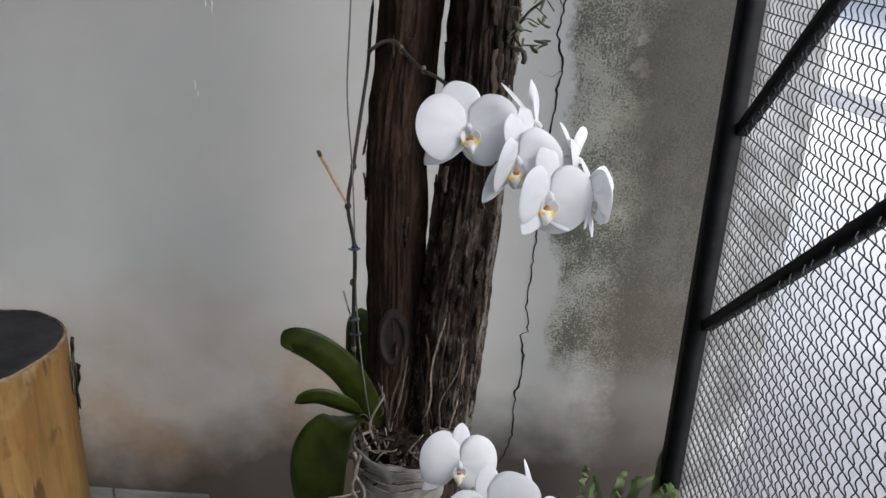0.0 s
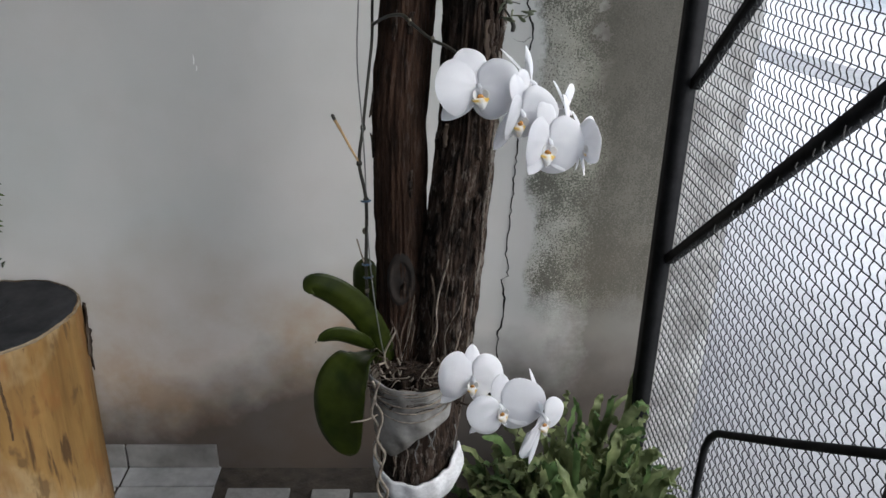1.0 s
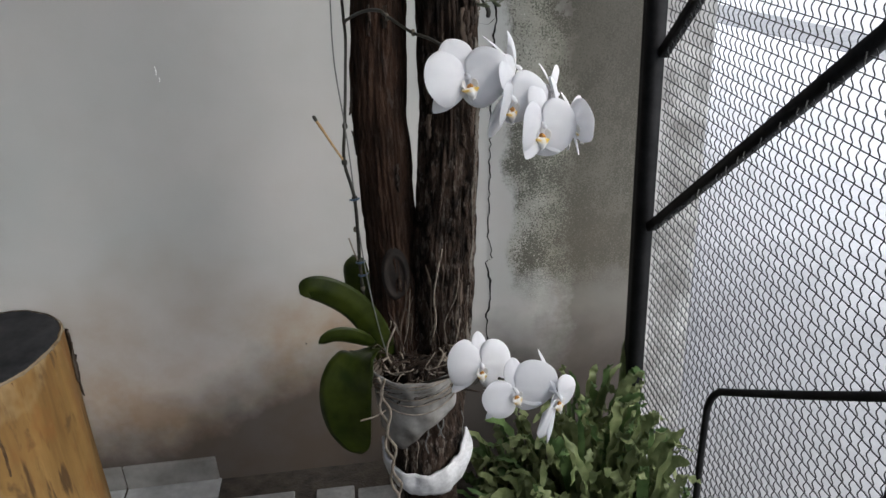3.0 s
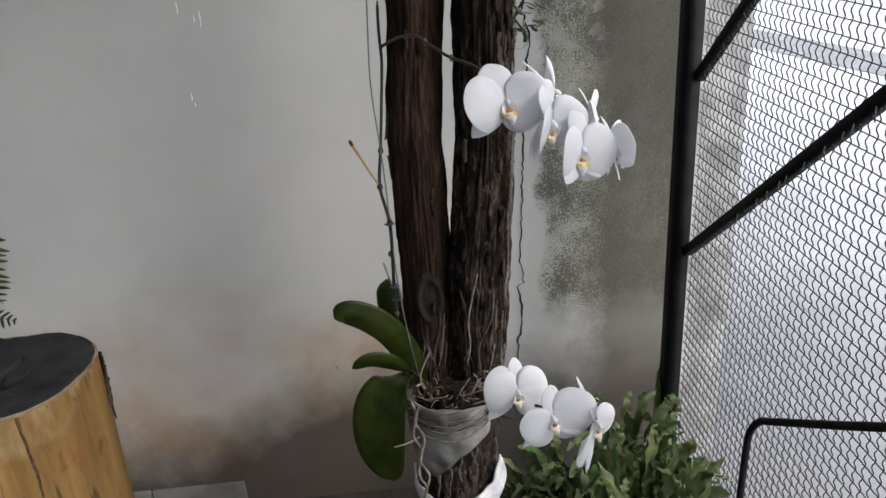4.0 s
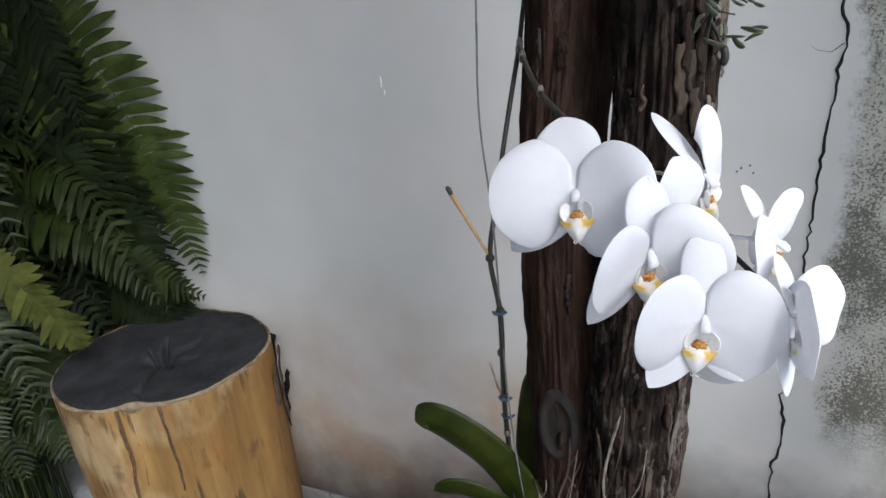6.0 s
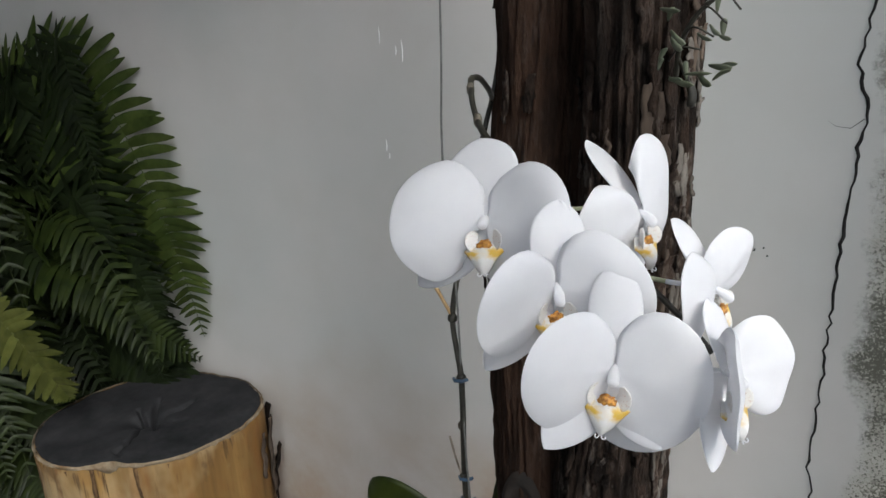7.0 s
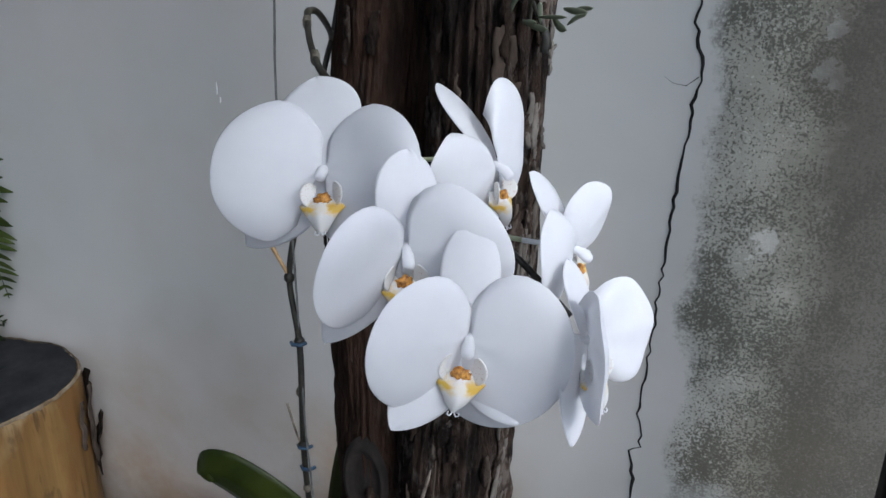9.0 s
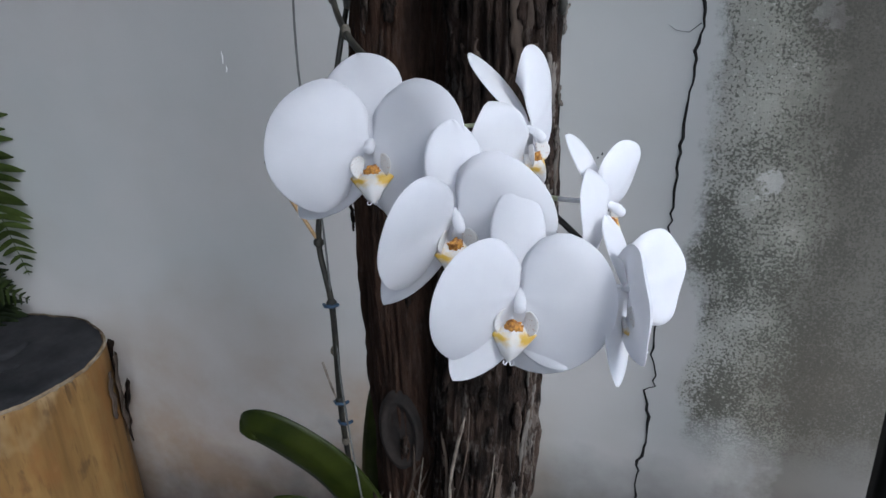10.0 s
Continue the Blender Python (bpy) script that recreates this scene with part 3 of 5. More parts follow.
# pale shreds along the weathered flank
for i in range(64):
    a, z = radians(random.uniform(318, 366)), random.uniform(0.66, 1.24)
    st = part("bark_plate", bark_plate(RIGHT, z, random.uniform(0.03, 0.11), a, random.uniform(0.003, 0.008), random.uniform(0.0, 0.003), 400 + i), PALEBARK if i % 3 else PEEL, tree)
    solid(st, 0.0014)


# knot, a raised oval scar on the front of the fork
def knot_at(u, v):
    a = (v + 1) * math.pi
    f = 1 - u
    ring = math.exp(-((f - 0.8) / 0.16) ** 2)
    return Vector((0.022 + 0.029 * f * math.cos(a), 1.245 - 0.008 * ring - 0.006 * (1 - f), 0.945 + 0.062 * f * math.sin(a) + 0.002 * noise.noise((a * 2, f * 4, 0))))


part("knot", sheet(knot_at, 12, 36), KNOT, tree, "raised dark oval branch scar")


# ---- stump ----
def stump_radius(a, h):
    r = 0.236 + 0.017 * math.sin(2 * a + 0.45) + 0.005 * math.cos(3 * a - 0.4)
    r -= 0.022 * math.exp(-((a - 5.15) / 0.20) ** 2)
    r += 0.012 * math.exp(-((a - 0.80) / 0.45) ** 2) - 0.006 * math.exp(-(((a + math.pi) % math.tau - math.pi) / 0.4) ** 2)
    r -= 0.014 * (1 - h)
    return r + 0.006 * noise.noise((math.cos(a) * 3, math.sin(a) * 3, h * 1.5)) + 0.003 * noise.noise((math.cos(a) * 14, math.sin(a) * 14, h * 2.5))


def stump(cx, cy, height):
    ob = thing("tree_stump", (cx, cy, 0), "thick barked-off yellow log stump with a dark painted top", "tree stump")
    bm = bmesh.new()
    n, m = 180, 60
    g = []
    for i in range(m + 1):
        h = i / m
        inset = 0.007 * max(0.0, (h - 0.975) / 0.025) ** 2
        row = []
        for k in range(n):
            a = k * math.tau / n
            # drying checks that run down the side
            groove = 0.0
            for ca, dep, end in ((4.15, 0.010, 0.35), (4.55, 0.008, 0.2), (4.98, 0.012, 0.1), (5.45, 0.007, 0.45), (3.7, 0.009, 0.3)):
                wob = ca + 0.08 * noise.noise((h * 4, ca, 0)) + (h - 1) * 0.12
                groove += dep * math.exp(-((a - wob) / 0.02) ** 2) * max(0.0, (h - end) / (1 - end))
            r = stump_radius(a, h) - inset - groove
            row.append(bm.verts.new((cx + math.cos(a) * r, cy + math.sin(a) * r, h * height + 0.004 * noise.noise((math.cos(a) * 3, math.sin(a) * 3, 7)) * h)))
        g.append(row)
    for r0, r1 in zip(g, g[1:]):
        for k in range(n):
            bm.faces.new((r0[k], r0[(k + 1) % n], r1[(k + 1) % n], r1[k]))
    bm.faces.new(g[0][::-1])
    part("log", bm, WOOD, ob)
    bm = bmesh.new()
    rows = []
    for j in range(1, 41):
        f = j / 40
        row = []
        for k in range(n):
            a = k * math.tau / n
            r = (stump_radius(a, 1) - 0.006) * f
            dip = 0.0
            for ca, ln in ((0.35, 0.38), (1.15, 0.5), (2.1, 0.42), (2.8, 0.30), (5.12, 0.98), (5.8, 0.3)):
                da = abs((a - ca - 0.15 * noise.noise((f * 5, ca, 0)) + math.pi) % math.tau - math.pi) * f * 0.2
                if f < ln:
                    dip += 0.032 * math.exp(-(da / 0.0052) ** 2) * (1 - f / ln) ** 0.5
            dip += 0.045 * math.exp(-(f / 0.11) ** 2)
            row.append(bm.verts.new((cx + 0.02 * (1 - f) + math.cos(a) * r, cy - 0.02 * (1 - f) + math.sin(a) * r, height + 0.003 - dip + 0.004 * noise.noise((math.cos(a) * 3, math.sin(a) * 3, 7)) * f + 0.003 * noise.noise((math.cos(a) * f * 6, math.sin(a) * f * 6, 0)) - 0.004 * max(0, (f - 0.95) / 0.05))))
        rows.append(row)
    for r0, r1 in zip(rows, rows[1:]):
        for k in range(n):
            bm.faces.new((r0[k], r1[k], r1[(k + 1) % n], r0[(k + 1) % n]))
    bm.faces.new(rows[0])
    part("painted_top", bm, STUMPTOP, ob, "dark grey painted cut face with radial checks")
    # chalky rim where the paint ends, and dark drying checks down the side
    bm = bmesh.new()
    ring = []
    for k in range(n + 1):
        a = k * math.tau / n
        d = 0.0022 + 0.006 * abs(noise.noise((math.cos(a) * 5, math.sin(a) * 5, 2))) + 0.010 * max(0.0, noise.noise((math.cos(a) * 14, math.sin(a) * 14, 6))) + 0.020 * math.exp(-((a - 5.12) / 0.10) ** 2)
        ring.append([bm.verts.new((cx + math.cos(a) * r, cy + math.sin(a) * r, height + dz + 0.004 * noise.noise((math.cos(a) * 3, math.sin(a) * 3, 7))))
                     for r, dz in ((stump_radius(a, 1) - 0.004, 0.002), (stump_radius(a, 1) + 0.0006, -0.004), (stump_radius(a, 1 - d / height) + 0.0008, -d), (stump_radius(a, 1 - d / height) - 0.003, -d - 0.001))])
    for r0, r1 in zip(ring, ring[1:]):
        for j in range(3):
            bm.faces.new((r0[j], r0[j + 1], r1[j + 1], r1[j]))
    part("pale_rim", bm, CHALK, ob, "pale chalky edge under the painted top")
    for ca, end, w in ((4.15, 0.58, 0.0034), (4.42, 0.80, 0.0022), (4.98, 0.40, 0.0040), (5.22, 0.74, 0.0020), (5.45, 0.62, 0.0030), (3.7, 0.55, 0.0032), (4.72, 0.82, 0.0018), (5.75, 0.66, 0.0024), (4.30, 0.70, 0.002), (5.08, 0.66, 0.0018)):
        q, rad = [], []
        for k in range(25):
            h = lerp(0.985, end, k / 24)
            a = ca + 0.08 * noise.noise((h * 4, ca, 0)) + (h - 1) * 0.12 + 0.016 * noise.noise((h * 9, ca, 3)) + 0.012 * noise.noise((h * 40, ca, 5))
            r = stump_radius(a, h) - 0.0045
            q.append((cx + math.cos(a) * r, cy + math.sin(a) * r, h * height))
            rad.append(0.0042 + 0.45 * w * (abs(noise.noise((h * 16, ca, 9))) * 2.2 - 0.25) * (1 - k / 26))
        part("check", tube(q, rad, 6), CHECK, ob, "dark drying check")
    # torn bark strips that still cling to the back edge
    for i, (a0, dz, l, w) in enumerate(((0.62, -0.24, 0.20, 0.022), (0.78, -0.30, 0.16, 0.016), (0.42, -0.17, 0.12, 0.008), (0.95, -0.20, 0.15, 0.018))):
        def strip(u, v, a0=a0, dz=dz, l=l, w=w, i=i):
            a = a0 + w / 0.23 * v * (0.5 + 0.5 * math.sin(math.pi * (0.12 + 0.8 * u))) + 0.05 * noise.noise((u * 4, i, 0))
            r = stump_radius(a % math.tau, 0.8) + 0.004 + 0.024 * u * u * (1 if i % 2 else 0.4) + 0.006 * noise.noise((u * 6, v, i))
            return Vector((cx + math.cos(a) * r, cy + math.sin(a) * r, height + dz + l * u))
        solid(part("bark_strip", sheet(strip, 10, 3), BARK if i % 2 else PEEL, ob, "torn strip of dark bark"), 0.002)
    return ob


stump(-1.084, 1.556, 0.667)


# ---- gate ----
gate = thing("metal_gate", (0.665, 1.0, 0), "black iron gate with crimped wire mesh and a diagonal brace", "gate")
GX = 0.650
part("stile", box(0.624, 1.510, 0.02, 0.664, 1.56, 2.5, 0.004), IRON, gate)
part("hinge_strip", box(0.640, 1.563, 0.0, 0.678, 1.60, 2.5, 0.003), IRON, gate)
part("stile", box(0.640, 0.490, 0.02, 0.695, 0.560, 2.5, 0.005), IRON, gate)
part("rail", box(0.648, 0.56, 0.04, 0.688, 1.505, 0.08, 0.003), IRON, gate)
part("rail", box(0.648, 0.56, 2.44, 0.688, 1.505, 2.48, 0.003), IRON, gate)


def bar(p0, p1, w, d):
    """A flat bar between two points of the gate's plane (y, z)."""
    (y0, z0), (y1, z1) = p0, p1
    l = math.hypot(y1 - y0, z1 - z0)
    bm = box(0, 0, -w / 2, d, l, w / 2, 0.0025)
    bm.transform(pose(0.648, y0, z0, math.degrees(math.atan2(z1 - z0, y1 - y0)), 0, 0))
    return bm


part("brace", bar((1.52, 0.862), (0.55, 1.640), 0.021, 0.026), IRON, gate, "diagonal flat iron brace")
part("brace", bar((1.52, 1.285), (0.55, 2.115), 0.019, 0.026), IRON, gate)
random.seed(14)
for i in range(15):
    t = 0.30 + 0.62 * i / 14 + random.uniform(-0.02, 0.02)
    y, z = lerp(1.52, 0.55, t) - 0.008, lerp(0.862, 1.640, t) - 0.012
    l = random.uniform(0.006, 0.018)
    part("tie_wire", tube(spline([(0.647, y, z + 0.004), (0.644, y - l * 0.3, z - l * 0.4), (0.648, y + random.uniform(-0.004, 0.006), z - l)], 3), 0.0011, 5), TIE, gate, "loose end of a tie wire")
part("bent_tube", tube(spline([(0.640, 1.085, 0.06), (0.640, 1.085, 0.30), (0.640, 1.082, 0.60), (0.640, 1.072, 0.668), (0.640, 1.040, 0.715), (0.640, 0.99, 0.752), (0.640, 0.78, 0.900), (0.640, 0.53, 1.080)], 6), 0.0075, 10), IRON, gate, "bent round iron tube")

post = thing("gate_post", (0.66, 0.43, 0), "thick black square iron gate post", "post")
part("shaft", box(0.60, 0.375, 0.0, 0.71, 0.478, 2.6, 0.006), IRON, post)

CELL, ROW = 0.0208, 0.0247


def wave_wire(n, step, amp, flat, axis, phase, thick):
    """A crimped wire of n cells along y or z, bent out of the mesh's plane by amp and in it by flat."""
    q = []
    for i in range(n * 6 + 1):
        s = i * step / 6
        w = math.sin(i / 6 * math.tau + phase)
        q.append((amp * w, flat * w, s) if axis == "z" else (amp * w, s, flat * w))
    return tube(q, thick, 4, cap=False)


def wires(owner, y0, y1, z0, z1):
    """Both sets of wires of one mesh panel; alike wires share their mesh."""
    nz, ny = round((z1 - z0) / ROW), round((y1 - y0) / CELL)
    base = BASE[owner.name]
    for axis, count, n, step in (("z", ny, nz, ROW), ("y", nz, ny, CELL)):
        first = []
        for k in (0, 1):
            bm = wave_wire(n, step, 0.0019 if axis == "z" else 0.0004, -0.0009 if axis == "z" else 0.0, axis, 0.9 + k * (0.0 if axis == "z" else math.pi), 0.00105 if axis == "z" else 0.0013)
            me = bpy.data.meshes.new("wire")
            bm.to_mesh(me)
            bm.free()
            for p in me.polygons:
                p.use_smooth = True
            me.materials.append(WIRE)
            first.append(me)
        for i in range(1, count):
            ob = new("wire", first[i % 2])
            ob.parent = owner
            at = Vector((GX + 0.008, y0 + i * CELL, z0)) if axis == "z" else Vector((GX + 0.0095, y0, z0 + i * ROW))
            ob.location = at - base


wires(gate, 0.56, 1.505, 0.08, 2.44)
panel = thing("mesh_panel", (0.665, 0.1, 0), "black iron framed wire mesh panel beside the gate", "fence panel")
part("rail", box(0.648, -0.60, 0.04, 0.688, 0.375, 0.08, 0.003), IRON, panel)
part("rail", box(0.648, -0.60, 2.44, 0.688, 0.375, 2.48, 0.003), IRON, panel)
part("stile", box(0.645, -0.65, 0.0, 0.69, -0.60, 2.5, 0.004), IRON, panel)
part("bent_tube", tube([(0.640, 0.36, 1.18), (0.640, 0.1, 1.36), (0.640, -0.58, 1.83)], 0.0075, 10), IRON, panel)
wires(panel, -0.60, 0.375, 0.08, 2.44)


# ---- orchids ----
def petal_profile(u, claw=0.16, peak=0.55, point=0.0):
    if u < peak:
        s = math.sin(math.pi / 2 * min(1.0, u / peak)) ** 0.85
        return claw + (1 - claw) * s
    t = (u - peak) / (1 - peak)
    return lerp(math.sqrt(max(0.0, 1 - t ** 2.2)), max(0.0, 1 - t ** 1.7) ** 0.9, point)


def lobe_mesh(shape, blunt, seed=0.0):
    """A sepal that spreads from the column. shape: its angle in the flower's plane (degrees), length, half-widths above and
    below its axis, place of the greatest width, forward tilt, lengthwise roll and crosswise roll (both backward). blunt: how
    full it is at its base and tip, and how far its rim turns back."""
    phi, length, upper, lower, peak, cup, roll, cross = shape
    ca, sa = math.cos(radians(phi)), math.sin(radians(phi))
    power = math.log(0.5) / math.log(peak)

    def at(u, v):
        u = (1 - math.cos(math.pi * u)) / 2
        k = min(max(u, 1e-6), 1 - 1e-6) ** power
        w = max((4 * k * (1 - k)) ** lerp(blunt[0], blunt[1], u), 0.10 * (1 - u))
        p, q = u * length, (upper if v > 0 else lower) * v * w
        y = -cup * p + roll * p * p / length + cross * q * q / length + length * blunt[2] * (u ** 5 + 0.8 * w * abs(v) ** 5 * min(1.0, u * 2.5))
        y += 0.0016 * noise.noise((u * 1.6 + seed, v * 1.1, seed * 1.3)) * u
        return Vector((p * ca - q * sa, y, p * sa + q * ca))

    return sheet(at, 22, 22)


def fan_mesh(shape, mirror=False, seed=0.0):
    """A broad petal that fans out from the column. shape: the angle of its middle (degrees), its reach, the share of it that the upper
    and lower margins have, half the fan's angle (radians), forward tilt, lengthwise roll and crosswise roll (both backward)."""
    phi, length, upper, lower, half, cup, roll, cross = shape

    def at(u, v):
        u = 1 - (1 - u) ** 1.5
        a, e = radians(phi) + half * v * (1 + 0.16 * max(0.0, v) ** 2), upper if v > 0 else lower
        # the margins leave a narrow claw and then bulge, the upper one towards the dorsal sepal
        a += 0.24 * max(0.0, v) ** 3 * math.sin(math.pi * u ** 0.9) - 0.30 * v ** 3 * (1 - u) ** 3
        r = length * (e + (1 - e) * (1 - abs(v) ** 3.0)) * (1 - 0.24 * max(0.0, (abs(v) - 0.8) / 0.2) ** 2) * u
        r *= 1 + 0.012 * math.sin(5 * v + seed) * u
        p, q = r * math.cos(a), r * math.sin(a)
        y = -cup * p + roll * p * abs(p) / length + cross * q * q / length + length * (0.11 * u ** 5 + 0.05 * abs(v) ** 6 * u)
        y += (0.0034 * noise.noise((u * 1.8 + seed, v * 1.6, seed * 1.3)) + 0.0007 * math.sin(9 * v + seed)) * u
        y -= 0.0006 * math.exp(-((v - 0.1) / 0.30) ** 2) * u * (1 - u) * 2.0
        return Vector((-p if mirror else p, y, q))

    return sheet(at, 22, 30)


def bloom(plant, at, turn, seed, left, right, dorsal, lower_left, lower_right, size=0.058):
    """One white moth orchid bloom; at: the column's place; turn: its azimuth from -y towards +x, pitch and roll."""
    m = pose(*at, 0, 0, turn[0]) @ pose(0, 0, 0, -turn[1], turn[2], 0)
    S = size
    bm = tube(spline([(0, 0.030, -0.002), (0, 0.012, 0), (0, 0.0, 0.001), (0, -0.006, -0.001), (0, -0.0115, -0.006)], 4),
              [0.0016] * 4 + [0.0019] * 4 + [0.0026] * 4 + [0.0034] * 4 + [0.0022], 12)
    fl = part("flower", bm, PETAL, plant, "white moth orchid bloom with a yellow throat", local=True)
    fl.matrix_basis = Matrix.Translation(-BASE[plant.name]) @ m
    for shape, mirror, back in ((left, True, -0.0012), (right, False, -0.0018)):
        p = part("petal", fan_mesh(shape, mirror, seed * 1.7 + shape[0] * 0.1), PETAL, fl, local=True)
        solid(p, 0.0005)
        p.location.y = back
    for shape, blunt, back in ((dorsal, (0.46, 0.64, 0.03), 0.0008), (lower_left, (0.5, 0.7, 0.03), 0.003), (lower_right, (0.5, 0.7, 0.03), 0.0036)):
        p = part("sepal", lobe_mesh(shape, blunt, seed * 1.7 + shape[0] * 0.1), PETAL, fl, local=True)
        solid(p, 0.0005)
        p.location.y = back

    # lip: a tongue with pointed shoulders, two shell-like side lobes, a speckled throat, two tendrils
    def tongue(u, v):
        w = S * along([(0.0, 0.10), (0.12, 0.16), (0.28, 0.245), (0.42, 0.19), (0.62, 0.13), (0.85, 0.075), (1.0, 0.02)], u)[0]
        fold = abs(v) ** 1.5
        return Vector((w * v, -S * (0.120 + 0.11 * math.sin(u * 2.5)) + 0.13 * S * fold * (1 - 0.6 * u), -S * (0.30 + 0.33 * u) + 0.05 * S * fold * (1 - u)))

    lip = part("lip", sheet(tongue, 22, 12), LIP, fl, "white tongue of the lip with yellow shoulders", local=True)
    solid(lip, 0.0012)
    for sgn in (-1, 1):
        def side(u, v, sgn=sgn):
            a = radians(lerp(44, -46, u))
            w = math.sin(math.pi * (0.08 + 0.84 * u)) ** 0.6
            r = S * (0.140 + 0.062 * w * v + 0.025 * u)
            return Vector((sgn * r * math.cos(a), -S * (0.05 + 0.060 * w * (v + 1) + 0.02 * u), -0.235 * S + r * math.sin(a)))
        solid(part("side_lobe", sheet(side, 16, 8), LIP, fl, local=True), 0.0007)
        part("tendril", tube(spline([(sgn * 0.006 * S, -0.190 * S, -0.620 * S), (sgn * 0.025 * S, -0.215 * S, -0.650 * S), (sgn * 0.050 * S, -0.222 * S, -0.640 * S), (sgn * 0.046 * S, -0.210 * S, -0.615 * S)], 4), 0.0004, 6), PETAL, fl, local=True)
    # throat: a low warty callus
    bm = bmesh.new()
    bmesh.ops.create_icosphere(bm, subdivisions=3, radius=1)
    for v in bm.verts:
        k = 1 + 0.55 * noise.noise(v.co * 2.6 + Vector((seed, 0, 0)))
        v.co = Vector((v.co.x * 0.080 * k, -0.115 + v.co.y * 0.050 * k, -0.300 + v.co.z * 0.062 * k)) * S
    part("throat", bm, LIPSPOT, fl, "orange throat speckled rusty brown", local=True)
    return m


def pedicel(plant, rachis_point, m):
    end = m @ Vector((0, 0.029, -0.002))
    a = Vector(rachis_point)
    back = (m.to_3x3() @ Vector((0, 1, 0))).normalized()
    part("pedicel", tube(spline([a, end + back * 0.012, end], 6), 0.0016, 7), PEDICEL, plant, "pale green flower stalk")


def blade(points, width, material, plant, name="leaf", label="", fold=0.15, side=(0, 0, 1), thick=0.0025, peak=0.55, wave=0.0, waves=5, seed=0, flat=14, across=6, tipw=0.05, claw=0.3):
    """A leaf along a spine; side is about the direction across it."""
    sp = spline(points, 6)
    n = len(sp) - 1

    def at(u, v):
        i = min(n - 1, int(u * n))
        p = sp[i].lerp(sp[i + 1], u * n - i)
        d = (sp[min(i + 1, n)] - sp[max(i - 1, 0)]).normalized()
        s = (Vector(side) - d * d.dot(Vector(side))).normalized()
        up = d.cross(s)
        w = width / 2 * max(tipw if u > 0.5 else 0.25, petal_profile(u, claw, peak))
        return p + s * (w * v) + up * (fold * w * abs(v) + wave * w * abs(v) * math.sin(u * waves * math.tau + seed + (1.6 if v < 0 else 0)))

    ob = part(name, sheet(at, flat, across), material, plant, label)
    if thick:
        solid(ob, thick)
    return ob


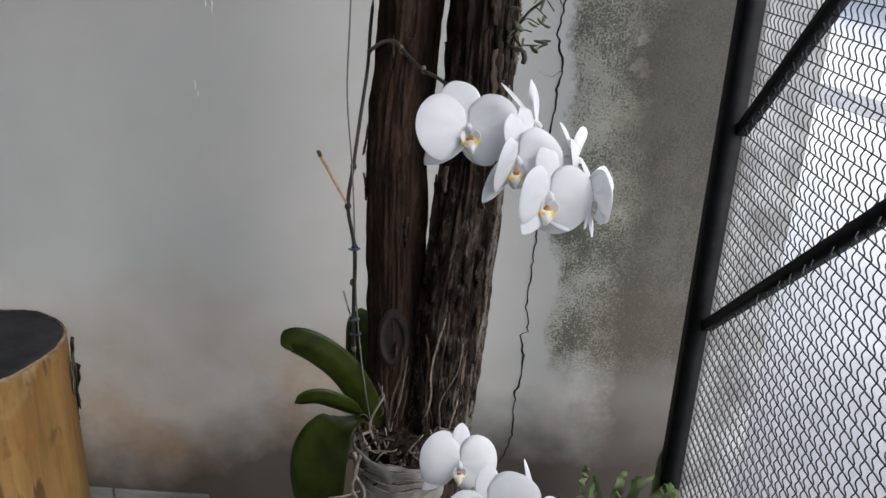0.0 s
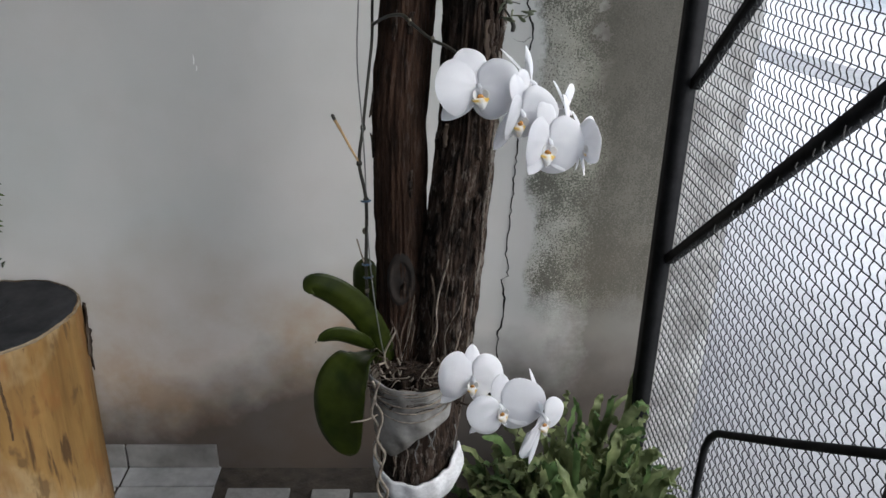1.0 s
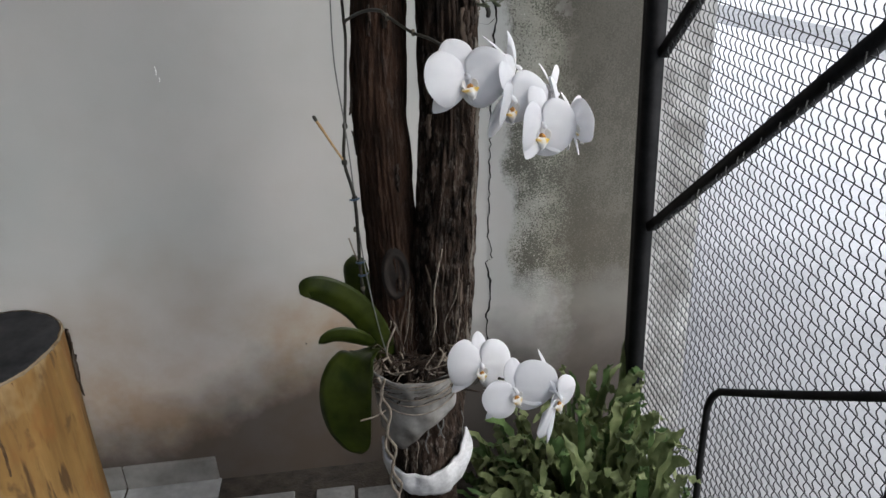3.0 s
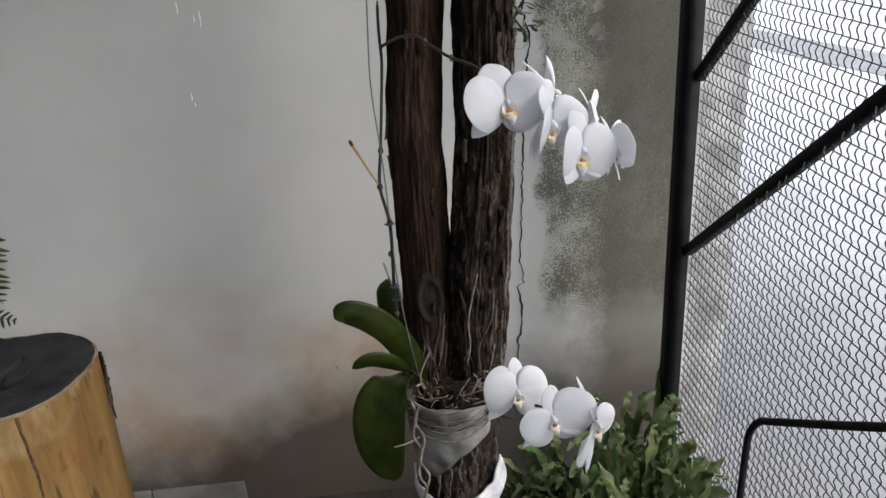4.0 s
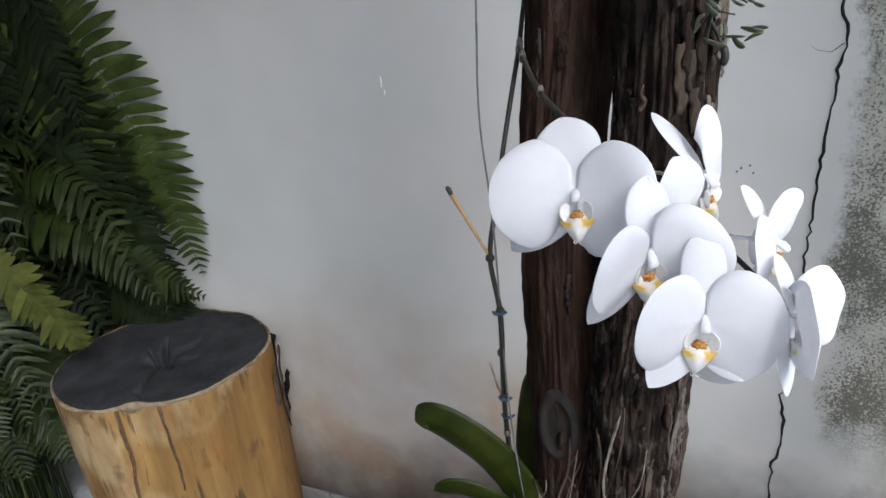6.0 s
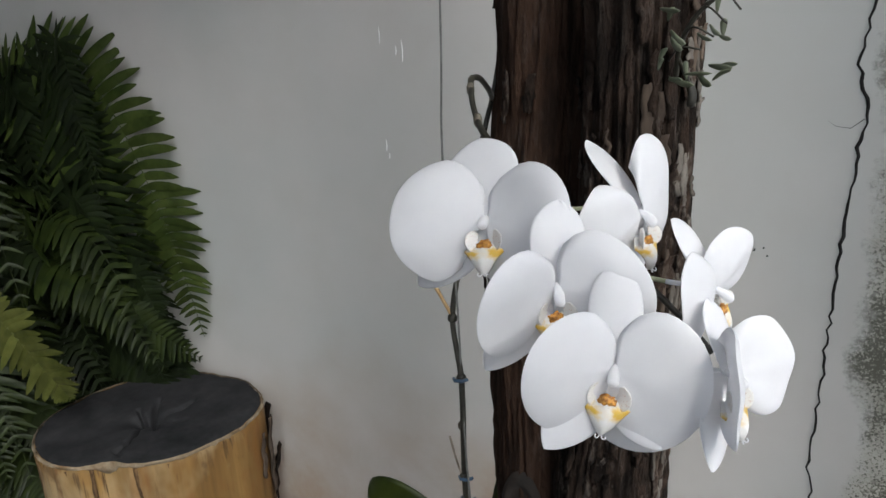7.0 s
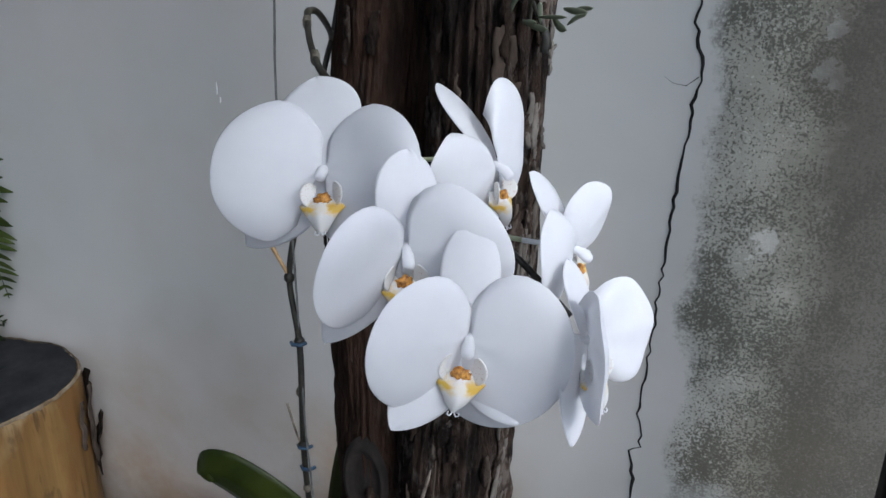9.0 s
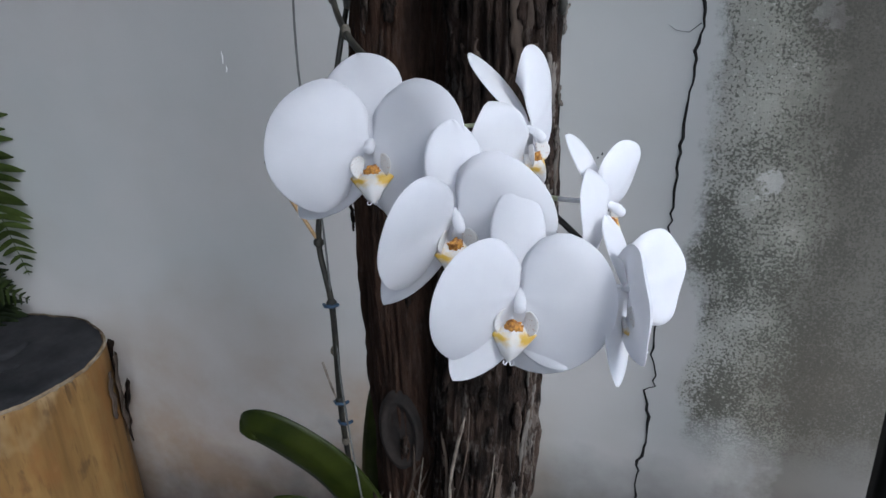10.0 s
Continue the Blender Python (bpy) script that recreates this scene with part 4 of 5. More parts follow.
orchid = thing("orchid", (-0.03, 1.22, 0.78), "white moth orchid in bloom tied to the tree trunk", "orchid")
blooms = [
    bloom(orchid, (0.1472, 0.9482, 1.4147), (12.2, 24.8, -4.9), 1,
          left=(3.4, 0.0645, 0.6680, 0.7225, 1.05, 0.28, 0.04, 0.25),
          right=(-17.4, 0.0591, 0.6182, 0.6800, 1.32, 0.44, 0.01, 0.13),
          dorsal=(98.5, 0.0611, 0.0259, 0.0260, 0.55, 0.03, 0.27, 0.01),
          lower_left=(-145.4, 0.0688, 0.0180, 0.0180, 0.42, -0.11, 0.12, 0.20),
          lower_right=(-56.9, 0.0565, 0.0180, 0.0234, 0.43, -0.21, 0.14, 0.22)),
    bloom(orchid, (0.2077, 0.9172, 1.3864), (37.9, -9.7, 5.4), 2,
          left=(-9.5, 0.0535, 0.5600, 0.6391, 1.12, 0.56, -0.06, -0.05),
          right=(-10.4, 0.0528, 0.6435, 0.6800, 1.40, 0.51, -0.06, 0.24),
          dorsal=(83.3, 0.0441, 0.0185, 0.0186, 0.53, -0.38, 0.26, 0.21),
          lower_left=(-126.0, 0.0679, 0.0180, 0.0180, 0.42, 0.17, 0.02, 0.20),
          lower_right=(-55.0, 0.0620, 0.0180, 0.0180, 0.42, -0.05, 0.10, 0.20)),
    bloom(orchid, (0.2488, 0.8994, 1.3483), (18.9, 6.9, 13.2), 3,
          left=(-15.0, 0.0512, 0.5400, 0.6732, 1.34, 0.66, -0.01, 0.10),
          right=(-16.6, 0.0548, 0.5978, 0.6853, 1.52, 0.29, 0.03, 0.09),
          dorsal=(100.0, 0.0575, 0.0158, 0.0156, 0.55, -0.15, 0.14, 0.21),
          lower_left=(-119.7, 0.0585, 0.0180, 0.0180, 0.42, 0.31, -0.03, 0.20),
          lower_right=(-47.3, 0.0530, 0.0180, 0.0180, 0.42, 0.20, 0.01, 0.20)),
    bloom(orchid, (0.2309, 1.0122, 1.4076), (76.9, -1.1, 3.9), 4,
          left=(-24.0, 0.0560, 0.6100, 0.6800, 1.06, -0.02, 0.15, 0.24),
          right=(13.4, 0.0648, 0.6289, 0.6001, 1.21, 0.02, 0.14, 0.12),
          dorsal=(82.4, 0.0455, 0.0165, 0.0165, 0.59, -0.56, 0.46, 0.31),
          lower_left=(-125.0, 0.0620, 0.0180, 0.0180, 0.42, -0.05, 0.10, 0.20),
          lower_right=(-55.0, 0.0620, 0.0180, 0.0180, 0.42, -0.05, 0.10, 0.20)),
    bloom(orchid, (0.2851, 0.9877, 1.3690), (88.3, -8.1, -25.4), 5,
          left=(11.6, 0.0520, 0.5307, 0.6000, 1.25, 0.11, 0.16, 0.32),
          right=(14.5, 0.0433, 0.5200, 0.5987, 1.23, 0.43, 0.03, 0.25),
          dorsal=(80.9, 0.0470, 0.0130, 0.0130, 0.60, -0.25, 0.34, 0.38),
          lower_left=(-125.0, 0.0620, 0.0180, 0.0180, 0.42, -0.05, 0.10, 0.20),
          lower_right=(-55.0, 0.0620, 0.0180, 0.0180, 0.42, -0.05, 0.10, 0.20)),
    bloom(orchid, (0.3047, 0.9330, 1.3397), (71.2, 5.3, 8.9), 6,
          left=(-0.5, 0.0486, 0.5526, 0.6000, 1.20, 0.80, 0.05, -0.08),
          right=(5.2, 0.0454, 0.5832, 0.6262, 1.17, 0.57, 0.15, -0.06),
          dorsal=(83.7, 0.0418, 0.0129, 0.0129, 0.59, -0.01, 0.33, 0.29),
          lower_left=(-115.8, 0.0553, 0.0180, 0.0180, 0.42, 0.21, 0.01, 0.20),
          lower_right=(-55.0, 0.0620, 0.0180, 0.0180, 0.42, -0.05, 0.10, 0.20)),
]
# flower spike: up past the stem's flank, with the flowering branch bent over to the front
part("spike", tube(spline([(-0.040, 1.215, 0.76), (-0.046, 1.228, 0.87), (-0.047, 1.226, 0.985), (-0.043, 1.228, 1.12), (-0.055, 1.238, 1.197), (-0.047, 1.252, 1.265), (-0.038, 1.272, 1.340),
                           (-0.030, 1.299, 1.412), (-0.030, 1.322, 1.443), (-0.030, 1.341, 1.478), (-0.028, 1.36, 1.52)], 8), [0.0036] * 28 + [0.0033] * 14 + [0.0030] * 37 + [0.0016, 0.001], 8), STEM, orchid, "dark jointed flower spike")
part("flower_branch", tube(spline([(-0.030, 1.320, 1.441), (-0.014, 1.280, 1.456), (0.005, 1.230, 1.471), (0.023, 1.185, 1.480), (0.035, 1.150, 1.483), (0.042, 1.135, 1.479), (0.061, 1.100, 1.469), (0.082, 1.068, 1.459), (0.109, 1.030, 1.453),
                                   (0.150, 1.005, 1.428), (0.205, 0.992, 1.395), (0.255, 0.980, 1.362), (0.290, 0.966, 1.336)], 8), [0.0030] * 40 + [0.0026] * 32 + [0.0021] * 25, 8), STEM, orchid, "dark bent-over branch that bears the blooms")
for p, m in zip(((0.150, 1.005, 1.428), (0.205, 0.992, 1.395), (0.250, 0.982, 1.366), (0.180, 0.998, 1.411), (0.235, 0.984, 1.376), (0.285, 0.968, 1.340)), blooms):
    pedicel(orchid, p, m)
for x, y, z, r in ((-0.043, 1.228, 1.126, 0.0062), (-0.047, 1.226, 0.991, 0.0062), (-0.047, 1.252, 1.263, 0.0056), (-0.047, 1.227, 0.93, 0.005), (-0.048, 1.23, 1.06, 0.005), (-0.055, 1.238, 1.197, 0.006), (0.045, 1.128, 1.476, 0.0036), (0.082, 1.068, 1.459, 0.0036), (-0.029, 1.318, 1.442, 0.0038)):
    part("node", tube([(x, y, z - 0.005), (x, y, z - 0.002), (x, y, z + 0.003), (x, y, z + 0.006)], [r * 0.6, r, r * 0.95, r * 0.6], 8), STEM if r > 0.0055 else NODE, orchid)
part("side_twig", tube(spline([(-0.055, 1.238, 1.199), (-0.072, 1.236, 1.232), (-0.086, 1.233, 1.262), (-0.098, 1.231, 1.286)], 5), [0.0022] * 5 + [0.0025] * 6 + [0.0029] * 4 + [0.0028], 8), DRYTWIG, orchid, "dry straw-coloured cut twig")
part("twig_end", tube([(-0.097, 1.231, 1.284), (-0.100, 1.231, 1.291), (-0.102, 1.230, 1.294)], [0.0032, 0.0035, 0.0022], 8), STEM, orchid, "dark cut end of the twig")
part("side_twig", tube(spline([(-0.047, 1.226, 0.985), (-0.055, 1.225, 1.01), (-0.063, 1.225, 1.045)], 4), 0.0016, 6), ROOT, orchid)
# leaves
blade([(-0.006, 1.232, 0.735), (-0.026, 1.224, 0.815), (-0.058, 1.208, 0.888), (-0.100, 1.192, 0.938), (-0.144, 1.186, 0.962), (-0.168, 1.186, 0.953)], 0.060, LEAF, orchid, label="glossy dark green strap leaf", side=(0.6, 0.05, 0.8), fold=0.25, flat=34, peak=0.55, across=8, claw=0.75)
blade([(-0.030, 1.24, 0.76), (-0.052, 1.32, 0.825), (-0.066, 1.40, 0.885), (-0.068, 1.44, 0.903)], 0.058, LEAF, orchid, side=(1, -0.2, 0.1), fold=0.2)
blade([(-0.035, 1.215, 0.80), (-0.062, 1.19, 0.833), (-0.105, 1.175, 0.855), (-0.145, 1.17, 0.846)], 0.040, LEAF, orchid, side=(0.3, -0.2, 0.9), fold=0.3)
blade([(-0.035, 1.215, 0.79), (-0.070, 1.185, 0.785), (-0.100, 1.165, 0.735), (-0.105, 1.160, 0.65), (-0.088, 1.165, 0.56)], 0.112, LEAF, orchid, label="broad drooping dark green leaf", side=(1, -0.25, 0.25), fold=0.12, peak=0.5, flat=34, across=8)
# aerial roots
random.seed(8)
for i in range(34):
    x = random.uniform(-0.03, 0.15)
    z = random.uniform(0.70, 0.80)
    y = 1.185 - 0.03 * random.random()
    if i % 7 == 0:
        q = [(x * 0.8 + 0.015, y - 0.01, z), (x + random.uniform(-0.01, 0.01), y + 0.006, z + 0.05), (x + random.uniform(-0.015, 0.02), y + 0.014, z + random.uniform(0.07, 0.15))]
    else:
        q = [(x, y - 0.004, z + 0.01), (x + random.uniform(-0.03, 0.03), y - 0.022, z + random.uniform(-0.02, 0.02)), (x + random.uniform(-0.05, 0.05), y - 0.012, z + random.uniform(-0.04, 0.02))]
    part("root", tube(spline(q, 6), [0.0016 * random.uniform(0.6, 1.6)] * 12 + [0.0008], 6), ROOT if i % 3 else BARK, orchid)
# fine root fibres that climb the bark, and a brown mat at their foot
for i in range(26):
    x = random.uniform(-0.02, 0.16)
    q = []
    ln, z0, dx = random.uniform(0.05, 0.24), random.uniform(0.72, 0.80), random.uniform(-0.15, 0.25)
    for k in range(5):
        zz = z0 + ln * k / 4
        table = RIGHT if x > 0.075 else LEFT
        cx, cy, r = along(table, zz)
        xx = x + dx * ln * k / 4 + 0.016 * noise.noise((i * 1.7, k * 0.9, 0))
        off = max(-0.92, min(0.92, (xx - cx) / r))
        q.append((cx + off * r, cy - math.sqrt(1 - off * off) * (r + 0.006) - 0.004 * (1 - k / 4), zz))
    part("root", tube(spline(q, 4), [0.0017 * random.uniform(0.5, 1.3)] * 16 + [0.0006], 5), ROOT if i % 4 == 0 else (PEEL if i % 2 else BARK), orchid)
for i in range(70):
    a = radians(random.uniform(180, 350))
    r0, l = 0.070, random.uniform(0.02, 0.05)
    x, y, z = 0.055 + math.cos(a) * r0, 1.235 + math.sin(a) * r0, random.uniform(0.735, 0.80)
    t = a + random.uniform(-1.3, 1.3)
    q = [(x, y, z), (x + math.cos(t) * l * 0.5, y + math.sin(t) * l * 0.4, z + random.uniform(-0.004, 0.02)), (x + math.cos(t) * l, y + math.sin(t) * l * 0.7, z + random.uniform(-0.03, 0.02))]
    part("root", tube(spline(q, 4), [0.0014 * random.uniform(0.6, 1.4)] * 8 + [0.0006], 5), random.choice((ROOT, PEEL, BARK, PEEL)), orchid)
for x0, amp, ph in ((-0.030, 0.006, 0.0), (-0.022, 0.007, 2.1)):
    q = [(x0 + amp * math.sin(i * 1.3 + ph) - 0.004 + 0.0008 * i, 1.128 + 0.005 * math.cos(i * 1.1 + ph), 0.775 - i * 0.020) for i in range(17)]
    part("root", tube(spline(q, 4), 0.0030, 7), ROOT, orchid, "twisted pale hanging root")
part("root", tube(spline([(-0.025, 1.135, 0.69), (-0.05, 1.12, 0.688), (-0.078, 1.115, 0.686)], 5), 0.002, 6), ROOT, orchid)

# thin wire stake beside the spike
stake = thing("wire_stake", (-0.006, 1.20, 0.74), "thin grey wire stake clipped to the orchid spike", "plant stake")
part("wire", tube(spline([(-0.004, 1.195, 0.74), (-0.026, 1.21, 0.87), (-0.040, 1.222, 1.02), (-0.044, 1.232, 1.20), (-0.047, 1.235, 1.28), (-0.052, 1.236, 1.36), (-0.052, 1.238, 1.42), (-0.047, 1.24, 1.50), (-0.035, 1.24, 1.70), (0.0, 1.245, 2.2)], 8), 0.0013, 6), TIE, stake)
for z, x in ((1.126, -0.043), (0.991, -0.045), (0.962, -0.043)):
    part("clip", tube([(x - 0.009, 1.226, z - 0.001), (x - 0.004, 1.220, z), (x + 0.005, 1.220, z + 0.001), (x + 0.008, 1.228, z)], 0.0022, 7), CLIP, stake, "small dark blue plastic clip")

# lower spray
orchid2 = thing("orchid", (0.03, 1.18, 0.72), "smaller spray of white moth orchid blooms low on the trunk", "orchid")
low = [
    bloom(orchid2, (0.1548, 0.9739, 0.8907), (16.8, 15.1, 8.5), 7,
          left=(-5.3, 0.0590, 0.6371, 0.6819, 1.36, -0.03, 0.09, 0.37),
          right=(-9.0, 0.0605, 0.6115, 0.6800, 1.36, 0.20, 0.09, 0.13),
          dorsal=(85.4, 0.0553, 0.0154, 0.0153, 0.53, -0.14, 0.17, 0.21),
          lower_left=(-130.8, 0.0700, 0.0153, 0.0153, 0.42, -0.14, 0.13, 0.20),
          lower_right=(-55.0, 0.0527, 0.0153, 0.0153, 0.42, -0.05, 0.10, 0.20), size=0.050),
    bloom(orchid2, (0.1956, 0.8729, 0.9045), (27.8, 7.0, -4.7), 8,
          left=(-28.6, 0.0586, 0.5190, 0.6800, 1.26, 0.08, 0.18, 0.13),
          right=(-15.0, 0.0710, 0.5900, 0.6800, 1.22, 0.46, -0.04, 0.18),
          dorsal=(77.7, 0.0534, 0.0185, 0.0185, 0.54, 0.04, 0.12, 0.19),
          lower_left=(-134.4, 0.0689, 0.0153, 0.0153, 0.42, -0.18, 0.15, 0.20),
          lower_right=(-49.3, 0.0606, 0.0153, 0.0144, 0.42, 0.31, -0.03, 0.20), size=0.050),
    bloom(orchid2, (0.2660, 0.8600, 0.8930), (34.0, 2.0, 4.0), 9,
          left=(-66.0, 0.0800, 0.6200, 0.6800, 0.36, 0.22, 0.05, 0.05),
          right=(-14.0, 0.0430, 0.6400, 0.6800, 1.36, 0.20, 0.05, 0.15),
          dorsal=(74.0, 0.0570, 0.0055, 0.0055, 0.50, -0.80, 0.20, 0.20),
          lower_left=(-108.0, 0.0860, 0.0090, 0.0090, 0.42, 0.15, 0.02, 0.20),
          lower_right=(-70.0, 0.0420, 0.0120, 0.0120, 0.42, -0.10, 0.10, 0.20), size=0.050),
]
part("spike", tube(spline([(0.04, 1.17, 0.72), (0.07, 1.12, 0.76), (0.11, 1.06, 0.81), (0.150, 1.02, 0.842), (0.205, 0.95, 0.862), (0.245, 0.92, 0.860), (0.270, 0.905, 0.846)], 8), 0.0028, 8), STEM, orchid2)
for p, m in zip(((0.150, 1.02, 0.842), (0.205, 0.95, 0.862), (0.255, 0.915, 0.855)), low):
    pedicel(orchid2, p, m)


# ---- wrapping round the roots ----
wrap = thing("root_wrap", (0.05, 1.2, 0.48), "dirty white cloth wrapped round the trunk under the orchid roots", "cloth wrap")


def upper_cloth(u, v):
    a = radians(lerp(168, 345, (v + 1) / 2))
    z = lerp(0.752, 0.582 + 0.10 * max(0.0, v + 0.25) ** 1.3 + 0.010 * math.sin(7 * v), u)
    cx, r = lerp(0.050, 0.052, u), 0.098 - 0.010 * u + 0.004 * noise.noise((a * 3, z * 14, 1)) + 0.002 * math.sin(a * 9 + z * 60)
    return Vector((cx + math.cos(a) * r, 1.225 + math.sin(a) * r, z))


def lower_cloth(u, v):
    a = radians(lerp(172, 340, (v + 1) / 2))
    sag = 0.485 + (0.038 if v > 0 else 0.035) * abs(v) ** 2.2
    lump = max(0.0, min(1.0, (v - 0.66) / 0.14))
    z = lerp(sag + 0.014 + 0.020 * lump * lump * (3 - 2 * lump) + 0.012 * max(0.0, v) + 0.010 * noise.noise((v * 3.1, 2, 0)) + 0.006 * noise.noise((v * 8.7, 4, 0)), sag - 0.050 - 0.020 * max(0.0, v) + 0.012 * noise.noise((v * 2.7, 7, 0)) + 0.006 * noise.noise((v * 9, 9, 0)), u)
    r = 0.096 - 0.012 * u + (0.006 + 0.010 * lump) * math.sin(math.pi * u) + 0.006 * noise.noise((a * 4, z * 20, 5))
    return Vector((0.055 + math.cos(a) * r, 1.235 + math.sin(a) * r, z))


solid(part("cloth", sheet(upper_cloth, 14, 50), CLOTH, wrap, "grey-white cloth sagging under pale roots"), 0.004)
solid(part("cloth", sheet(lower_cloth, 10, 64), CLOTH2, wrap, "bright white torn cloth rim"), 0.006)
part("moss_pad", trunk_mesh([(0.44, 0.052, 1.235, 0.078), (0.62, 0.06, 1.235, 0.086), (0.76, 0.06, 1.235, 0.080)], 0.44, 0.76, 33.0, 0.014, 90, 60), BARK, wrap, "dark bark and root pad")
for i in range(6):
    z = 0.748 - 0.010 * i + 0.008 * math.sin(i * 2.3)
    a0, a1 = radians(180 + 12 * i * 0.6), radians(345 - 5 * i)
    q = []
    for k in range(9):
        a = lerp(a0, a1, k / 8)
        q.append((0.05 + math.cos(a) * 0.101, 1.225 + math.sin(a) * 0.101, z - 0.03 * math.sin(math.pi * k / 8) * (0.3 + 0.08 * i) + 0.015 * k / 8))
    part("root", tube(spline(q, 3), 0.0013, 5), ROOT, wrap)
# dirty fibres across the cloth's upper edge, frayed threads below it
random.seed(61)
for i in range(34):
    a0, z0 = radians(random.uniform(175, 300)), random.uniform(0.695, 0.755)
    span = random.uniform(0.3, 1.0)
    q = [(0.05 + math.cos(a0 + span * k / 4) * 0.1005, 1.225 + math.sin(a0 + span * k / 4) * 0.1005, z0 + 0.010 * k / 4 + random.uniform(-0.003, 0.003)) for k in range(5)]
    part("fibre", tube(spline(q, 3), random.uniform(0.0004, 0.0010), 4), random.choice((PEEL, BARK, TIE, BARK)), wrap)
for i in range(14):
    a0, z0 = radians(random.uniform(210, 335)), random.uniform(0.60, 0.66)
    l = random.uniform(0.03, 0.09)
    q = [(0.054 + math.cos(a0 + 0.05 * math.sin(k * 2 + i)) * 0.094, 1.232 + math.sin(a0) * 0.094, z0 - l * k / 3) for k in range(4)]
    part("fibre", tube(spline(q, 3), random.uniform(0.0008, 0.0018), 5), random.choice((ROOT, PEEL, TIE)), wrap)


# ---- fern ----
def frond(points, leaf_len, pairs, material, plant, seed, droop=0.35, wide=0.155, start=0.16, face=(0, -1, 0.4), ahead=1.0):
    """An arching frond: a thin midrib with two rows of blade-like leaflets."""
    rnd = random.Random(seed)
    sp = spline(points, 10)
    n = len(sp) - 1
    bm = tube(sp, [lerp(0.0030, 0.0008, i / n) for i in range(n + 1)], 5)
    for k in range(pairs):
        u = start + (1 - start) * (k + 0.5) / pairs
        i = min(n - 1, int(u * n))
        p = sp[i].lerp(sp[i + 1], u * n - i)
        d = (sp[min(i + 1, n)] - sp[max(i - 1, 0)]).normalized()
        side = d.cross(Vector(face)).normalized()
        nrm = side.cross(d).normalized()
        t = (u - start) / (1 - start)
        ln = leaf_len * min(1.0, 0.55 + t * 2.2) * (1 - t ** 3.2) ** 0.8 + 0.004
        for sgn in (-1, 1):
            l = ln * rnd.uniform(0.86, 1.1)
            fwd = (0.12 + 0.30 * t) * ahead + rnd.uniform(-0.08, 0.08)
            out = (side * sgn + d * fwd + nrm * rnd.uniform(-0.15, 0.2)).normalized()
            w = l * wide * 0.5 + 0.0016
            rows = []
            for j in range(6):
                s = j / 5
                c = p + out * (l * s) - Vector((0, 0, 1)) * (droop * l * s * s) + d * (0.08 * l * s * s)
                ww = w * (0.75, 1.0, 1.0, 0.92, 0.70, 0.14)[j]
                rows.append((bm.verts.new(c - d * ww), bm.verts.new(c + nrm * ww * 0.25), bm.verts.new(c + d * ww)))
            for r0, r1 in zip(rows, rows[1:]):
                bm.faces.new((r0[0], r0[1], r1[1], r1[0]))
                bm.faces.new((r0[1], r0[2], r1[2], r1[1]))
    return part("frond", bm, material, plant)


fern = thing("fern", (-1.72, 1.47, -0.01), "large dense green sword fern arching over beside the stump", "fern")
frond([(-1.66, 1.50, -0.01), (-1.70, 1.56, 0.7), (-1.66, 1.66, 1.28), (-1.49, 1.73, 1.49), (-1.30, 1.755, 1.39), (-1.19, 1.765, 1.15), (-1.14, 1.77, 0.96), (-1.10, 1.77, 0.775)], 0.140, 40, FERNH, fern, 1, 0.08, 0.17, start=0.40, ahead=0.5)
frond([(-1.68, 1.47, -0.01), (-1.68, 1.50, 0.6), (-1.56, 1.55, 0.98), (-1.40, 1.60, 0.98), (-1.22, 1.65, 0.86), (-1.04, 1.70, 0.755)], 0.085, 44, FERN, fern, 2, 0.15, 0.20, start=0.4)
frond([(-1.64, 1.42, -0.01), (-1.56, 1.40, 0.5), (-1.40, 1.38, 0.96), (-1.29, 1.37, 0.98), (-1.19, 1.40, 0.84), (-1.15, 1.42, 0.765)], 0.072, 26, FERNY, fern, 3, 0.1, 0.24, start=0.55)
# a sheaf of fronds under the foremost one, most in the shade-toned green
random.seed(9)
for i in range(16):
    o, dz, y = 0.125 + 0.034 * i, random.uniform(-0.10, 0.02), random.uniform(1.70, 1.77)
    q = [(-1.68, 1.55, -0.01), (-1.72, 1.60, 0.65), (-1.64 - 0.4 * o, y - 0.03, 1.20 + dz), (-1.44 - 0.7 * o, y, 1.44 + dz), (-1.24 - 0.9 * o, y, 1.32 + dz), (-1.13 - o, y, 1.08 + dz), (-1.08 - o, y, 0.88 + dz), (-1.04 - o, y, 0.70 + dz)]
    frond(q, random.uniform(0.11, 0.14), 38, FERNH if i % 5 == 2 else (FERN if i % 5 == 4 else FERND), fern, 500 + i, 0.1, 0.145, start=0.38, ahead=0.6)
random.seed(77)
for i in range(84):
    ang = random.uniform(-2.6, 1.9)
    reach = random.uniform(0.25, 0.62)
    top = random.uniform(0.45, 1.56)
    x0, y0 = -1.72 + random.uniform(-0.12, 0.08), 1.47 + random.uniform(-0.10, 0.10)
    dx, dy = math.cos(ang) * reach, math.sin(ang) * reach * 0.6
    ex, ey = x0 + dx, min(1.76, y0 + dy)
    if ex > -1.30 and top < 0.95:
        ex = -1.30
    q = [(x0, y0, -0.01), (lerp(x0, ex, 0.15), lerp(y0, ey, 0.15), top * 0.55), (lerp(x0, ex, 0.42), lerp(y0, ey, 0.42), top * 0.98), (lerp(x0, ex, 0.75), lerp(y0, ey, 0.75), top * 0.97), (ex, ey, top * random.uniform(0.6, 0.85))]
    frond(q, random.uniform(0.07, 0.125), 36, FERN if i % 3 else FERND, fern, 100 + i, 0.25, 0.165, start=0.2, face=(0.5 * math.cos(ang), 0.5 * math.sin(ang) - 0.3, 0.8))

